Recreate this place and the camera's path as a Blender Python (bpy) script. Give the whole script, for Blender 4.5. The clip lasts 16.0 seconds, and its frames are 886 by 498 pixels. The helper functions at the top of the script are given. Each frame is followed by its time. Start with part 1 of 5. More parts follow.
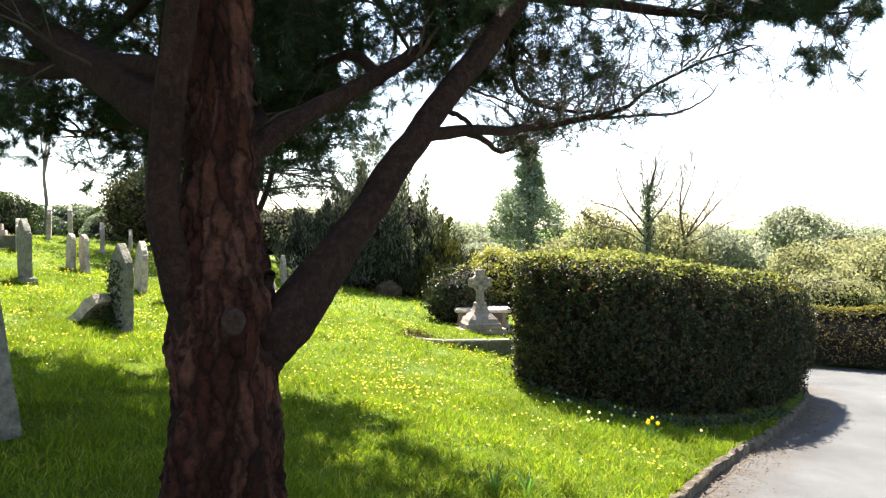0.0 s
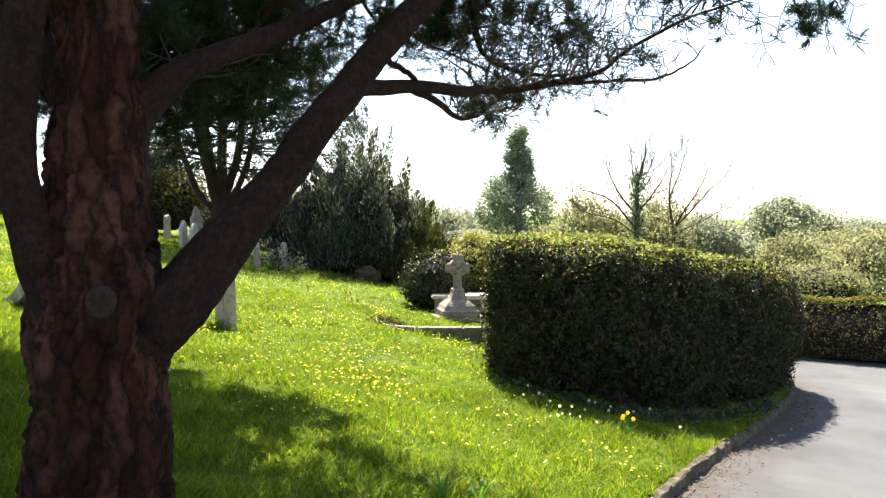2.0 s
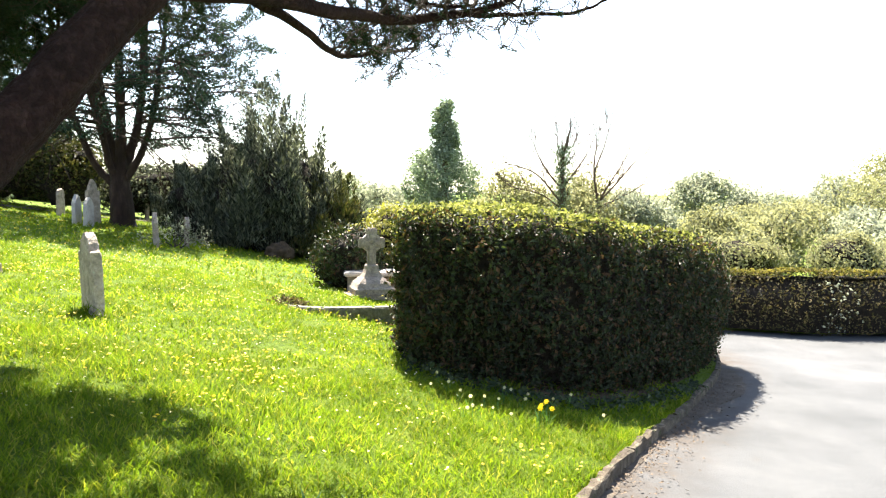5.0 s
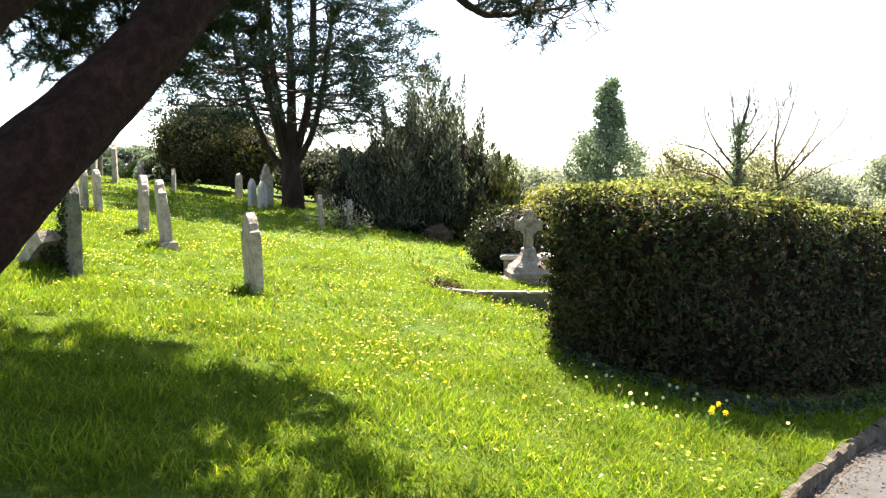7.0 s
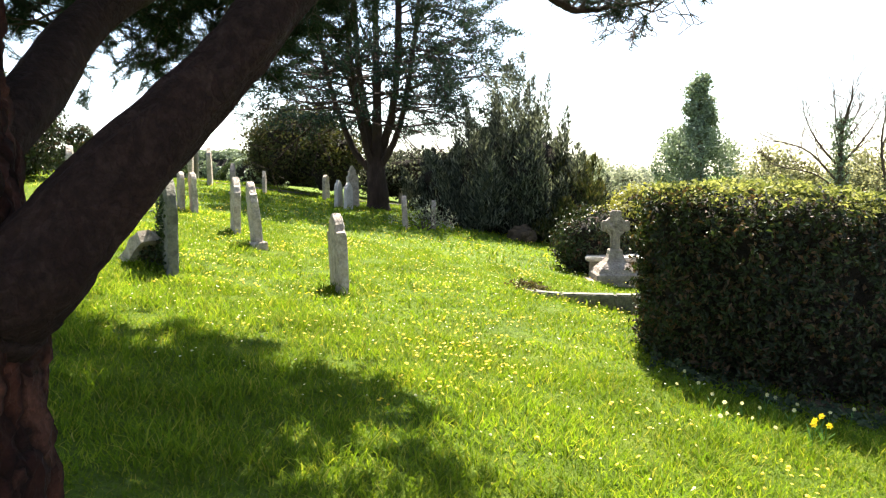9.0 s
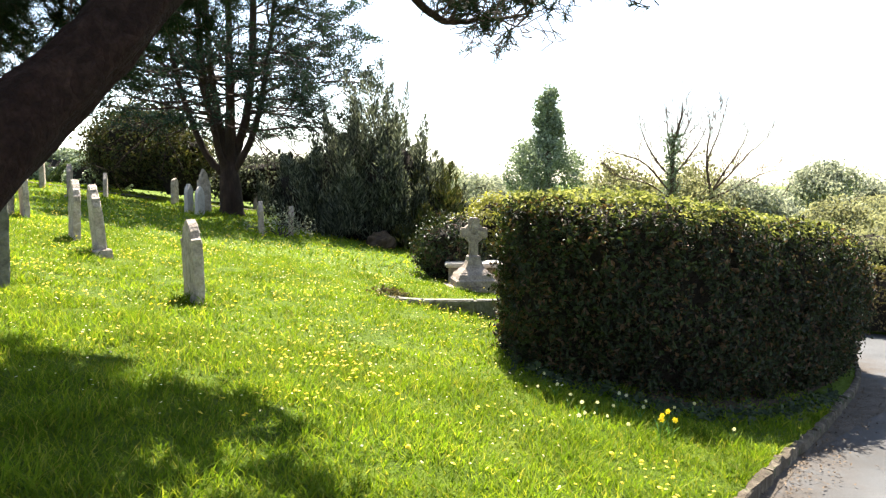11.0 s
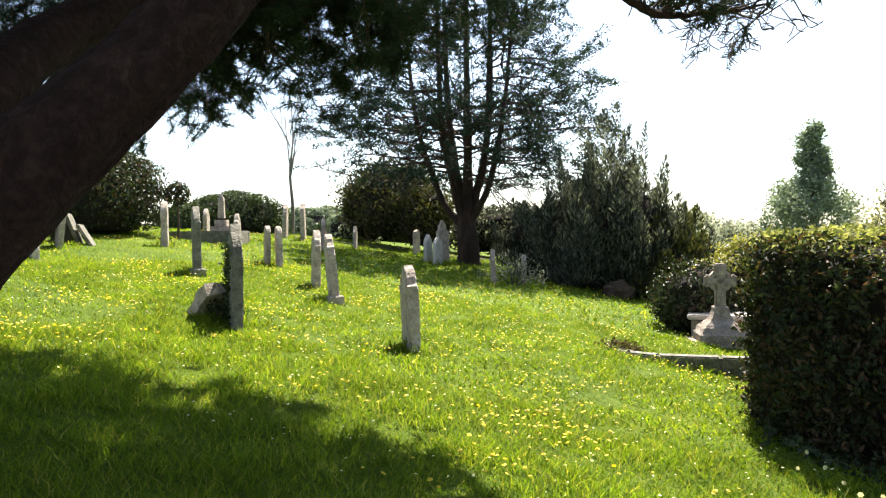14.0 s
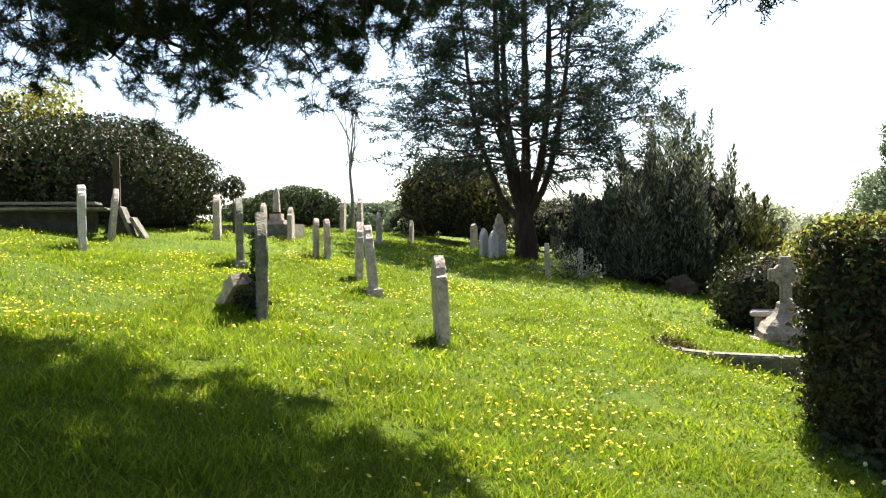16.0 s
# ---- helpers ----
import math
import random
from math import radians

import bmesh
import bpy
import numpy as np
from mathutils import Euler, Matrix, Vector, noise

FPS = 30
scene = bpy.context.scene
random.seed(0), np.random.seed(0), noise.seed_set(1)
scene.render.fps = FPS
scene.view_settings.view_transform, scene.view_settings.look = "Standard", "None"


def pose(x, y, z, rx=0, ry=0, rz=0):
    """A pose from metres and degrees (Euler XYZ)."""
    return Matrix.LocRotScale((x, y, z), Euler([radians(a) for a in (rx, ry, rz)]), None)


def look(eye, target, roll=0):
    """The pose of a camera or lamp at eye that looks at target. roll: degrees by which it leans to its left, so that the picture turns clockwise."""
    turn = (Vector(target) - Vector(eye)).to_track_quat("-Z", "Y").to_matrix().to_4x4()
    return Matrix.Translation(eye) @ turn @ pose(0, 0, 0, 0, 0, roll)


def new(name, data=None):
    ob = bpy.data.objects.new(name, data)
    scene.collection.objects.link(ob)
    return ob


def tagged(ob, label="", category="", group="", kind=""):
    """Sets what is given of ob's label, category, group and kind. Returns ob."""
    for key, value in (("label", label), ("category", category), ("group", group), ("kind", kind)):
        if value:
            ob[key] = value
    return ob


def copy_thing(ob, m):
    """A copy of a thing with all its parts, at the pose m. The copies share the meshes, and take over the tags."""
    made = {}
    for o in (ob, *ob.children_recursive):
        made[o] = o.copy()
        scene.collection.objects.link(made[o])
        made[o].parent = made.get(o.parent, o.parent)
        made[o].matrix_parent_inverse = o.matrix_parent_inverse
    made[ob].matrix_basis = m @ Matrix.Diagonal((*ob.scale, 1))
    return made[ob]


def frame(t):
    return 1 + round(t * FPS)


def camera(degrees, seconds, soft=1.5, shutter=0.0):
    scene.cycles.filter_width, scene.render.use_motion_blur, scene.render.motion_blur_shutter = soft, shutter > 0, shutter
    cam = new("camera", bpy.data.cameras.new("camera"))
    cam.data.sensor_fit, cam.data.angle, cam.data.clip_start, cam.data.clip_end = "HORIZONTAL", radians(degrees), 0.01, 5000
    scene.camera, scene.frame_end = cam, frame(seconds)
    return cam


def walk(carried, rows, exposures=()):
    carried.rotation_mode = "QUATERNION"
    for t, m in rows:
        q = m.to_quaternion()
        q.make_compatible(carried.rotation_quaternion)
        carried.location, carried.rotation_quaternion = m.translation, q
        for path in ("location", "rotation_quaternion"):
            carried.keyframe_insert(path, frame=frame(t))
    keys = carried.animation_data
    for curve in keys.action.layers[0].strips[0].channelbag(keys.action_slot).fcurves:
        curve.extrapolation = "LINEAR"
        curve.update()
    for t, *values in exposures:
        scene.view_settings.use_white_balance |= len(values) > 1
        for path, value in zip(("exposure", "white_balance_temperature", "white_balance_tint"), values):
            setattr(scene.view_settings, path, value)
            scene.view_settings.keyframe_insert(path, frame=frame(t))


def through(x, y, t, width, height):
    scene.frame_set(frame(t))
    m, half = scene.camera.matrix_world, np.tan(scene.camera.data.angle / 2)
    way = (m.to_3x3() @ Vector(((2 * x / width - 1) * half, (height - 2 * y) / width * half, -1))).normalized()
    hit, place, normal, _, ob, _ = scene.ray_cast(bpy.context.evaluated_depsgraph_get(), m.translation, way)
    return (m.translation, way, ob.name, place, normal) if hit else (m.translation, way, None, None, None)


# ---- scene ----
cam = camera(61.8, 16.0, soft=1.2)

PATH = [
    (0, (-0.293, -0.813, 1.96), (-0.525, 1.172, 1.898), 0.1),
    (0.5, (-0.205, -0.62, 1.931), (-0.583, 1.342, 1.847), 0.9),
    (1, (-0.138, -0.483, 1.923), (-0.553, 1.467, 1.764), 0.9),
    (1.5, (-0.14, -0.346, 1.905), (-0.516, 1.617, 1.833), -0.1),
    (2, (-0.1, -0.245, 1.879), (-0.307, 1.742, 1.783), 0.8),
    (2.5, (-0.046, -0.095, 1.855), (-0.169, 1.901, 1.822), 2.9),
    (3, (-0.031, -0.001, 1.841), (-0.101, 1.995, 1.752), 2.8),
    (3.2, (0.007, 0.083, 1.856), (0.012, 2.081, 1.766), 0.8),
    (5.3, (0.095, 0.693, 1.78), (0.076, 2.683, 1.583), 0.6),
    (5.5, (0.088, 0.742, 1.774), (0.064, 2.727, 1.535), 0.4),
    (6, (0.125, 0.878, 1.754), (-0.119, 2.848, 1.508), 1.2),
    (6.5, (0.138, 0.971, 1.749), (-0.311, 2.905, 1.509), 2.5),
    (7, (0.127, 1.019, 1.741), (-0.32, 2.958, 1.537), 0.1),
    (7.5, (0.131, 1.043, 1.727), (-0.367, 2.971, 1.542), -0.7),
    (8, (0.127, 1.041, 1.725), (-0.435, 2.949, 1.515), 0.3),
    (8.2, (0.123, 1.053, 1.745), (-0.529, 2.931, 1.53), -0.4),
    (10.3, (0.064, 1.083, 1.732), (-0.599, 2.961, 1.55), -0.2),
    (10.5, (0.054, 1.093, 1.749), (-0.491, 3.009, 1.569), 0.5),
    (11, (0.027, 1.079, 1.749), (-0.26, 3.05, 1.564), 0.6),
    (11.5, (0.015, 1.091, 1.732), (-0.115, 3.078, 1.551), 0.5),
    (12, (0.06, 1.2, 1.725), (-0.291, 3.163, 1.574), 1.5),
    (12.5, (0.072, 1.304, 1.721), (-0.409, 3.24, 1.58), 1.1),
    (13, (0.032, 1.428, 1.697), (-0.507, 3.354, 1.662), 0.2),
    (13.5, (0.028, 1.537, 1.698), (-0.649, 3.417, 1.613), -2.1),
    (14, (0.078, 1.681, 1.664), (-0.83, 3.462, 1.617), -0.7),
    (14.5, (0.129, 1.766, 1.657), (-0.813, 3.526, 1.537), -0.6),
    (15, (0.116, 1.896, 1.629), (-0.729, 3.709, 1.604), -2.0),
    (15.5, (0.127, 2.025, 1.606), (-0.854, 3.767, 1.573), -3.8),
    (16, (0.223, 2.149, 1.586), (-0.848, 3.837, 1.532), -0.8),
]
walk(cam, [(t, look(eye, target, roll)) for t, eye, target, roll in PATH],
     exposures=[(0, 2.46), (2.0, 2.25), (3.0, 1.55), (3.3, 1.55), (5.3, 2.8), (6.2, 2.66), (6.5, 2.56), (8.0, 2.38), (11.5, 2.34), (14.0, 2.06), (16.0, 2.05)])

# ---- light ----
SUN_EL, SUN_AZ = 55.0, -9.0        # degrees above the horizon; degrees east of straight ahead
world = bpy.data.worlds.new("sky")
scene.world = world
world.use_nodes = True
wn = world.node_tree.nodes
sky = wn.new("ShaderNodeTexSky")
sky.sky_type, sky.sun_disc = "NISHITA", False
sky.sun_elevation, sky.sun_rotation = radians(SUN_EL), radians(SUN_AZ)
sky.air_density, sky.dust_density = 1.0, 0.6
wn["Background"].inputs["Strength"].default_value = 0.07
haze = wn.new("ShaderNodeHueSaturation")      # a milky spring sky
haze.inputs["Saturation"].default_value = 0.82
world.node_tree.links.new(sky.outputs["Color"], haze.inputs["Color"])
world.node_tree.links.new(haze.outputs["Color"], wn["Background"].inputs["Color"])
sun_data = bpy.data.lights.new("sun", "SUN")
sun_data.energy, sun_data.angle, sun_data.color = 5.0, radians(0.5), (1.0, 0.93, 0.8)
sun = new("sun", sun_data)
sd = Vector((math.sin(radians(SUN_AZ)) * math.cos(radians(SUN_EL)), math.cos(radians(SUN_AZ)) * math.cos(radians(SUN_EL)), math.sin(radians(SUN_EL))))
sun.matrix_world = look(sd * 60, (0, 0, 0))

# ---- materials ----


def mat(name):
    m = bpy.data.materials.new(name)
    m.use_nodes = True
    return m, m.node_tree.nodes, m.node_tree.links, m.node_tree.nodes["Principled BSDF"]


def noise_tex(n, l, scale, detail=4, rough=0.6, stretch=None):
    co = n.new("ShaderNodeNewGeometry").outputs["Position"]
    if stretch:
        mp = n.new("ShaderNodeMapping")
        mp.inputs["Scale"].default_value = stretch
        l.new(co, mp.inputs["Vector"])
        co = mp.outputs["Vector"]
    t = n.new("ShaderNodeTexNoise")
    t.inputs["Scale"].default_value, t.inputs["Detail"].default_value, t.inputs["Roughness"].default_value = scale, detail, rough
    l.new(co, t.inputs["Vector"])
    return t.outputs["Fac"]


def ramp(n, l, fac, stops):
    r = n.new("ShaderNodeValToRGB")
    e = r.color_ramp.elements
    while len(e) < len(stops):
        e.new(0.5)
    for el, (p, c) in zip(e, stops):
        el.position, el.color = p, (*c, 1)
    l.new(fac, r.inputs["Fac"])
    return r.outputs["Color"]


def mixc(n, l, fac, a, b, mode="MIX"):
    m = n.new("ShaderNodeMix")
    m.data_type, m.blend_type = "RGBA", mode
    for sock, v in ((m.inputs["Factor"], fac), (m.inputs[6], a), (m.inputs[7], b)):
        if isinstance(v, (int, float)):
            sock.default_value = v
        elif isinstance(v, tuple):
            sock.default_value = (*v, 1)
        else:
            l.new(v, sock)
    return m.outputs[2]


def bump(n, l, bsdf, height, strength, distance=0.02):
    b = n.new("ShaderNodeBump")
    b.inputs["Strength"].default_value, b.inputs["Distance"].default_value = strength, distance
    l.new(height, b.inputs["Height"])
    l.new(b.outputs["Normal"], bsdf.inputs["Normal"])


def leaf_mat(name, stops, through=0.35, rough=0.45, glow=None, shine=0.4):
    """Leaves: colour varies from leaf to leaf and in broad patches; light passes through."""
    m, n, l, p = mat(name)
    isl = n.new("ShaderNodeNewGeometry").outputs["Random Per Island"]
    c = ramp(n, l, isl, stops)
    big = ramp(n, l, noise_tex(n, l, 1.3, 3), [(0.3, (0.65, 0.65, 0.65)), (0.7, (1.25, 1.2, 1.1))])
    c = mixc(n, l, 1.0, c, big, "MULTIPLY")
    l.new(c, p.inputs["Base Color"])
    p.inputs["Roughness"].default_value = rough
    p.inputs["Specular IOR Level"].default_value = shine
    tr = n.new("ShaderNodeBsdfTranslucent")
    l.new(mixc(n, l, 1.0, c, glow or (1.5, 1.6, 0.7), "MULTIPLY"), tr.inputs["Color"])
    mx = n.new("ShaderNodeMixShader")
    mx.inputs["Fac"].default_value = through
    l.new(p.outputs["BSDF"], mx.inputs[1])
    l.new(tr.outputs["BSDF"], mx.inputs[2])
    l.new(mx.outputs["Shader"], n["Material Output"].inputs["Surface"])
    return m


def plain(name, stops, scale, rough=0.8, detail=6, fine=60, bstr=0.5, bdist=0.01, stretch=None, spots=None):
    """A rough solid: broad and fine variation, relief, and optional spots of another colour."""
    m, n, l, p = mat(name)
    c = ramp(n, l, noise_tex(n, l, scale, detail, 0.65, stretch), stops)
    f = noise_tex(n, l, fine, 3)
    c = mixc(n, l, 1.0, c, ramp(n, l, f, [(0.25, (0.7, 0.7, 0.7)), (0.75, (1.25, 1.25, 1.25))]), "MULTIPLY")
    if spots:
        k = ramp(n, l, noise_tex(n, l, spots[0], 5, 0.7), [(spots[1], (0, 0, 0)), (spots[1] + 0.06, (1, 1, 1))])
        c = mixc(n, l, k, c, spots[2])
    l.new(c, p.inputs["Base Color"])
    p.inputs["Roughness"].default_value = rough
    p.inputs["Specular IOR Level"].default_value = 0.3
    bump(n, l, p, f, bstr, bdist)
    return m


M_STONE = plain("weathered_stone", [(0.25, (0.15, 0.13, 0.11)), (0.5, (0.385, 0.315, 0.265)), (0.8, (0.57, 0.485, 0.415))], 9, 0.9, fine=34, bstr=1.0, bdist=0.025, spots=(14, 0.62, (0.42, 0.42, 0.33)))
M_STONE_DARK = plain("mossy_stone", [(0.25, (0.07, 0.065, 0.05)), (0.5, (0.16, 0.15, 0.12)), (0.8, (0.3, 0.265, 0.225))], 9, 0.9, fine=34, bstr=1.0, bdist=0.025, spots=(12, 0.64, (0.1, 0.13, 0.06)))
M_MARBLE = plain("pale_marble", [(0.25, (0.3, 0.265, 0.235)), (0.5, (0.45, 0.405, 0.365)), (0.8, (0.58, 0.53, 0.48))], 6, 0.75, bstr=0.3)
M_PINKSTONE = plain("warm_sandstone", [(0.25, (0.16, 0.13, 0.115)), (0.5, (0.3, 0.24, 0.2)), (0.8, (0.43, 0.36, 0.31))], 9, 0.9, fine=34, bstr=1.0, bdist=0.025, spots=(16, 0.63, (0.2, 0.2, 0.17)))
M_KERB = plain("kerb_stone", [(0.25, (0.032, 0.023, 0.015)), (0.5, (0.085, 0.066, 0.047)), (0.8, (0.24, 0.2, 0.15))], 7, 0.95, bstr=1.0, bdist=0.02, spots=(9, 0.58, (0.045, 0.055, 0.022)))
M_SOIL = plain("leaf_litter", [(0.2, (0.03, 0.022, 0.014)), (0.5, (0.075, 0.05, 0.03)), (0.8, (0.15, 0.1, 0.06))], 9, 0.95, fine=90, bstr=1, bdist=0.03)
# near-black for the hulls inside hedges and bushes: inner shade put into colour
M_CORE = plain("inner_shade", [(0.3, (0.01, 0.008, 0.005)), (0.7, (0.032, 0.022, 0.014))], 14, 0.95, fine=50, bstr=1, bdist=0.05)
M_BARK2 = plain("grey_brown_bark", [(0.25, (0.045, 0.03, 0.022)), (0.55, (0.11, 0.075, 0.055)), (0.8, (0.19, 0.135, 0.1))], 5, 0.95, bstr=1, bdist=0.03, stretch=(1, 1, 0.3))
M_TWIG = plain("twig_bark", [(0.3, (0.035, 0.026, 0.02)), (0.7, (0.09, 0.065, 0.048))], 8, 0.95)
M_CUT = plain("cut_wood", [(0.3, (0.014, 0.007, 0.005)), (0.7, (0.05, 0.027, 0.02))], 40, 0.95)

# pine bark: reddish-brown plates between dark furrows


def pine_bark(name, stretch, scale, dark, mid, pale, furrow, blend=0.45, relief=0.035):
    m, n, l, p = mat(name)
    co = n.new("ShaderNodeTexCoord").outputs["Object"]
    wob = n.new("ShaderNodeTexNoise")
    wob.inputs["Scale"].default_value, wob.inputs["Detail"].default_value = 9, 5
    l.new(co, wob.inputs["Vector"])
    mp = n.new("ShaderNodeMapping")
    mp.inputs["Scale"].default_value = stretch
    l.new(mixc(n, l, 0.07, co, wob.outputs["Color"]), mp.inputs["Vector"])
    vor = n.new("ShaderNodeTexVoronoi")
    vor.feature, vor.inputs["Scale"].default_value = "DISTANCE_TO_EDGE", scale
    l.new(mp.outputs["Vector"], vor.inputs["Vector"])
    cells = n.new("ShaderNodeTexVoronoi")
    cells.inputs["Scale"].default_value = scale
    l.new(mp.outputs["Vector"], cells.inputs["Vector"])
    plate = ramp(n, l, cells.outputs["Color"], [(0.1, dark), (0.5, mid), (0.9, pale)])
    flake = noise_tex(n, l, 38, 6, 0.75)
    plate = mixc(n, l, 1.0, plate, ramp(n, l, flake, [(0.25, (0.45, 0.45, 0.45)), (0.75, (1.45, 1.45, 1.45))]), "MULTIPLY")
    plate = mixc(n, l, 1.0, plate, ramp(n, l, noise_tex(n, l, 5, 4), [(0.3, (0.6, 0.6, 0.62)), (0.7, (1.2, 1.15, 1.1))]), "MULTIPLY")
    edge = ramp(n, l, vor.outputs["Distance"], [(0.0, (0, 0, 0)), (0.22, (1, 1, 1))])
    soft = mixc(n, l, blend, edge, flake)
    l.new(mixc(n, l, soft, furrow, plate), p.inputs["Base Color"])
    p.inputs["Roughness"].default_value = 0.95
    p.inputs["Specular IOR Level"].default_value = 0.15
    bump(n, l, p, soft, 1.0, relief)
    return m


M_BARK = pine_bark("pine_bark", (1, 1, 0.26), 17, (0.036, 0.011, 0.007), (0.078, 0.025, 0.015), (0.145, 0.06, 0.04), (0.006, 0.003, 0.002))
M_LIMB = pine_bark("limb_bark", (1, 0.8, 0.55), 62, (0.04, 0.019, 0.014), (0.053, 0.026, 0.02), (0.074, 0.041, 0.032), (0.016, 0.008, 0.006), 0.85, 0.03)


# lawn under the blades
M_LAWN, n, l, p = mat("lawn")
c = ramp(n, l, noise_tex(n, l, 0.9, 6, 0.7), [(0.25, (0.06, 0.1, 0.005)), (0.5, (0.1, 0.155, 0.007)), (0.75, (0.16, 0.2, 0.012))])
c = mixc(n, l, 1.0, c, ramp(n, l, noise_tex(n, l, 28, 5, 0.75), [(0.3, (0.45, 0.5, 0.4)), (0.7, (1.4, 1.35, 1.2))]), "MULTIPLY")
l.new(c, p.inputs["Base Color"])
p.inputs["Roughness"].default_value = 0.9
p.inputs["Specular IOR Level"].default_value = 0.15
bump(n, l, p, noise_tex(n, l, 40, 5, 0.75), 1.0, 0.05)

# worn pale asphalt
M_ROAD, n, l, p = mat("worn_asphalt")
c = ramp(n, l, noise_tex(n, l, 0.7, 6, 0.6), [(0.3, (0.055, 0.057, 0.06)), (0.55, (0.083, 0.084, 0.088)), (0.75, (0.115, 0.115, 0.118))])
c = mixc(n, l, 1.0, c, ramp(n, l, noise_tex(n, l, 160, 3, 0.8), [(0.3, (0.6, 0.6, 0.6)), (0.7, (1.35, 1.35, 1.35))]), "MULTIPLY")
c = mixc(n, l, ramp(n, l, noise_tex(n, l, 5, 6, 0.75), [(0.62, (0, 0, 0)), (0.75, (0.7, 0.7, 0.7))]), c, (0.07, 0.058, 0.047))
edge = n.new("ShaderNodeAttribute")               # metres from the kerb
edge.attribute_name = "edge"
near_kerb = ramp(n, l, edge.outputs["Fac"], [(0.05, (1, 1, 1)), (0.28, (0.62, 0.62, 0.62)), (0.75, (0, 0, 0))])
silt = mixc(n, l, 1.0, near_kerb, ramp(n, l, noise_tex(n, l, 3.2, 6, 0.75), [(0.32, (0.15, 0.15, 0.15)), (0.6, (1, 1, 1))]), "MULTIPLY")
c = mixc(n, l, silt, c, ramp(n, l, noise_tex(n, l, 60, 4, 0.8), [(0.3, (0.026, 0.019, 0.014)), (0.7, (0.085, 0.064, 0.047))]))
l.new(c, p.inputs["Base Color"])
p.inputs["Roughness"].default_value = 0.88
p.inputs["Specular IOR Level"].default_value = 0.2
bump(n, l, p, noise_tex(n, l, 170, 3, 0.8), 0.6, 0.006)

M_GRASS = leaf_mat("grass_blades", [(0.0, (0.075, 0.135, 0.011)), (0.5, (0.13, 0.21, 0.017)), (0.85, (0.2, 0.26, 0.025)), (1.0, (0.3, 0.29, 0.07))], 0.5, 0.75, (1.42, 1.38, 0.6), 0.12)
M_DANDELION = leaf_mat("yellow_petals", [(0.0, (0.7, 0.5, 0.02)), (1.0, (0.85, 0.72, 0.06))], 0.35, 0.6, (1, 0.95, 0.5))
M_DAFF = leaf_mat("pale_petals", [(0.0, (0.8, 0.75, 0.3)), (1.0, (0.85, 0.82, 0.62))], 0.4, 0.6, (1, 1, 0.8))
M_STEM = leaf_mat("flower_stems", [(0.0, (0.06, 0.15, 0.03)), (1.0, (0.1, 0.2, 0.04))], 0.3)
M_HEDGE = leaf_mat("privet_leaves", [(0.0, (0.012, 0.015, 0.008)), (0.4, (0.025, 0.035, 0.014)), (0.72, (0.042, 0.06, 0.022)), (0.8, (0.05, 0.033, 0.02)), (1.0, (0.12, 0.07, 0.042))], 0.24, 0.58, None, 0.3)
# new leaves, brightened to carry the sunlit rim along the hedge top
M_HEDGE_NEW = leaf_mat("privet_sunlit_new_leaves", [(0.0, (0.07, 0.09, 0.025)), (0.5, (0.17, 0.19, 0.06)), (1.0, (0.32, 0.32, 0.13))], 0.45, 0.6, (1.3, 1.3, 0.8), 0.2)
M_HEDGE_BROWN = leaf_mat("clipped_hedge_leaves", [(0.0, (0.025, 0.035, 0.012)), (0.5, (0.055, 0.06, 0.026)), (1.0, (0.105, 0.088, 0.042))], 0.25, 0.6, None, 0.2)
# tan raised towards the sunlit tone of the roadside hedge's upper face
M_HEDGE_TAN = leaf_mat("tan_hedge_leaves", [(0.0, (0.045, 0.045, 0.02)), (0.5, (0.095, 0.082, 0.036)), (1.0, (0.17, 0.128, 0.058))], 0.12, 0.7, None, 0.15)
# top of the roadside hedge, coloured lighter than its face as if sunlit
M_HEDGE_DRY = leaf_mat("clipped_hedge_sunlit_shoots", [(0.0, (0.09, 0.09, 0.03)), (0.5, (0.16, 0.14, 0.05)), (1.0, (0.25, 0.2, 0.08))], 0.35, 0.6, None, 0.15)
M_PHOTINIA = leaf_mat("red_tipped_leaves", [(0.0, (0.014, 0.024, 0.01)), (0.5, (0.034, 0.048, 0.02)), (0.78, (0.062, 0.076, 0.034)), (0.9, (0.055, 0.036, 0.026)), (1.0, (0.1, 0.05, 0.036))], 0.14, 0.5, None, 0.25)
M_CLIPPED = leaf_mat("clipped_dark_leaves", [(0.0, (0.016, 0.028, 0.012)), (0.5, (0.035, 0.055, 0.024)), (1.0, (0.08, 0.1, 0.05))], 0.25, 0.6, None, 0.2)
M_YEW = leaf_mat("yew_leaves", [(0.0, (0.026, 0.032, 0.027)), (0.5, (0.064, 0.074, 0.062)), (1.0, (0.19, 0.205, 0.17))], 0.38, 0.7, (1.25, 1.25, 0.85), 0.2)
M_NEEDLE = leaf_mat("pine_needles", [(0.0, (0.014, 0.028, 0.015)), (0.6, (0.03, 0.055, 0.026)), (0.93, (0.045, 0.066, 0.042)), (1.0, (0.1, 0.06, 0.03))], 0.06, 0.7, None, 0.12)
M_PINE_FAR = leaf_mat("shaded_pine_needles", [(0.0, (0.016, 0.028, 0.02)), (0.6, (0.028, 0.046, 0.034)), (1.0, (0.06, 0.09, 0.065))], 0.2, 0.75, (1.2, 1.3, 0.9), 0.15)
M_NEEDLE_DRY = leaf_mat("dry_needles", [(0.0, (0.05, 0.03, 0.02)), (1.0, (0.14, 0.085, 0.05))], 0.2, 0.6)
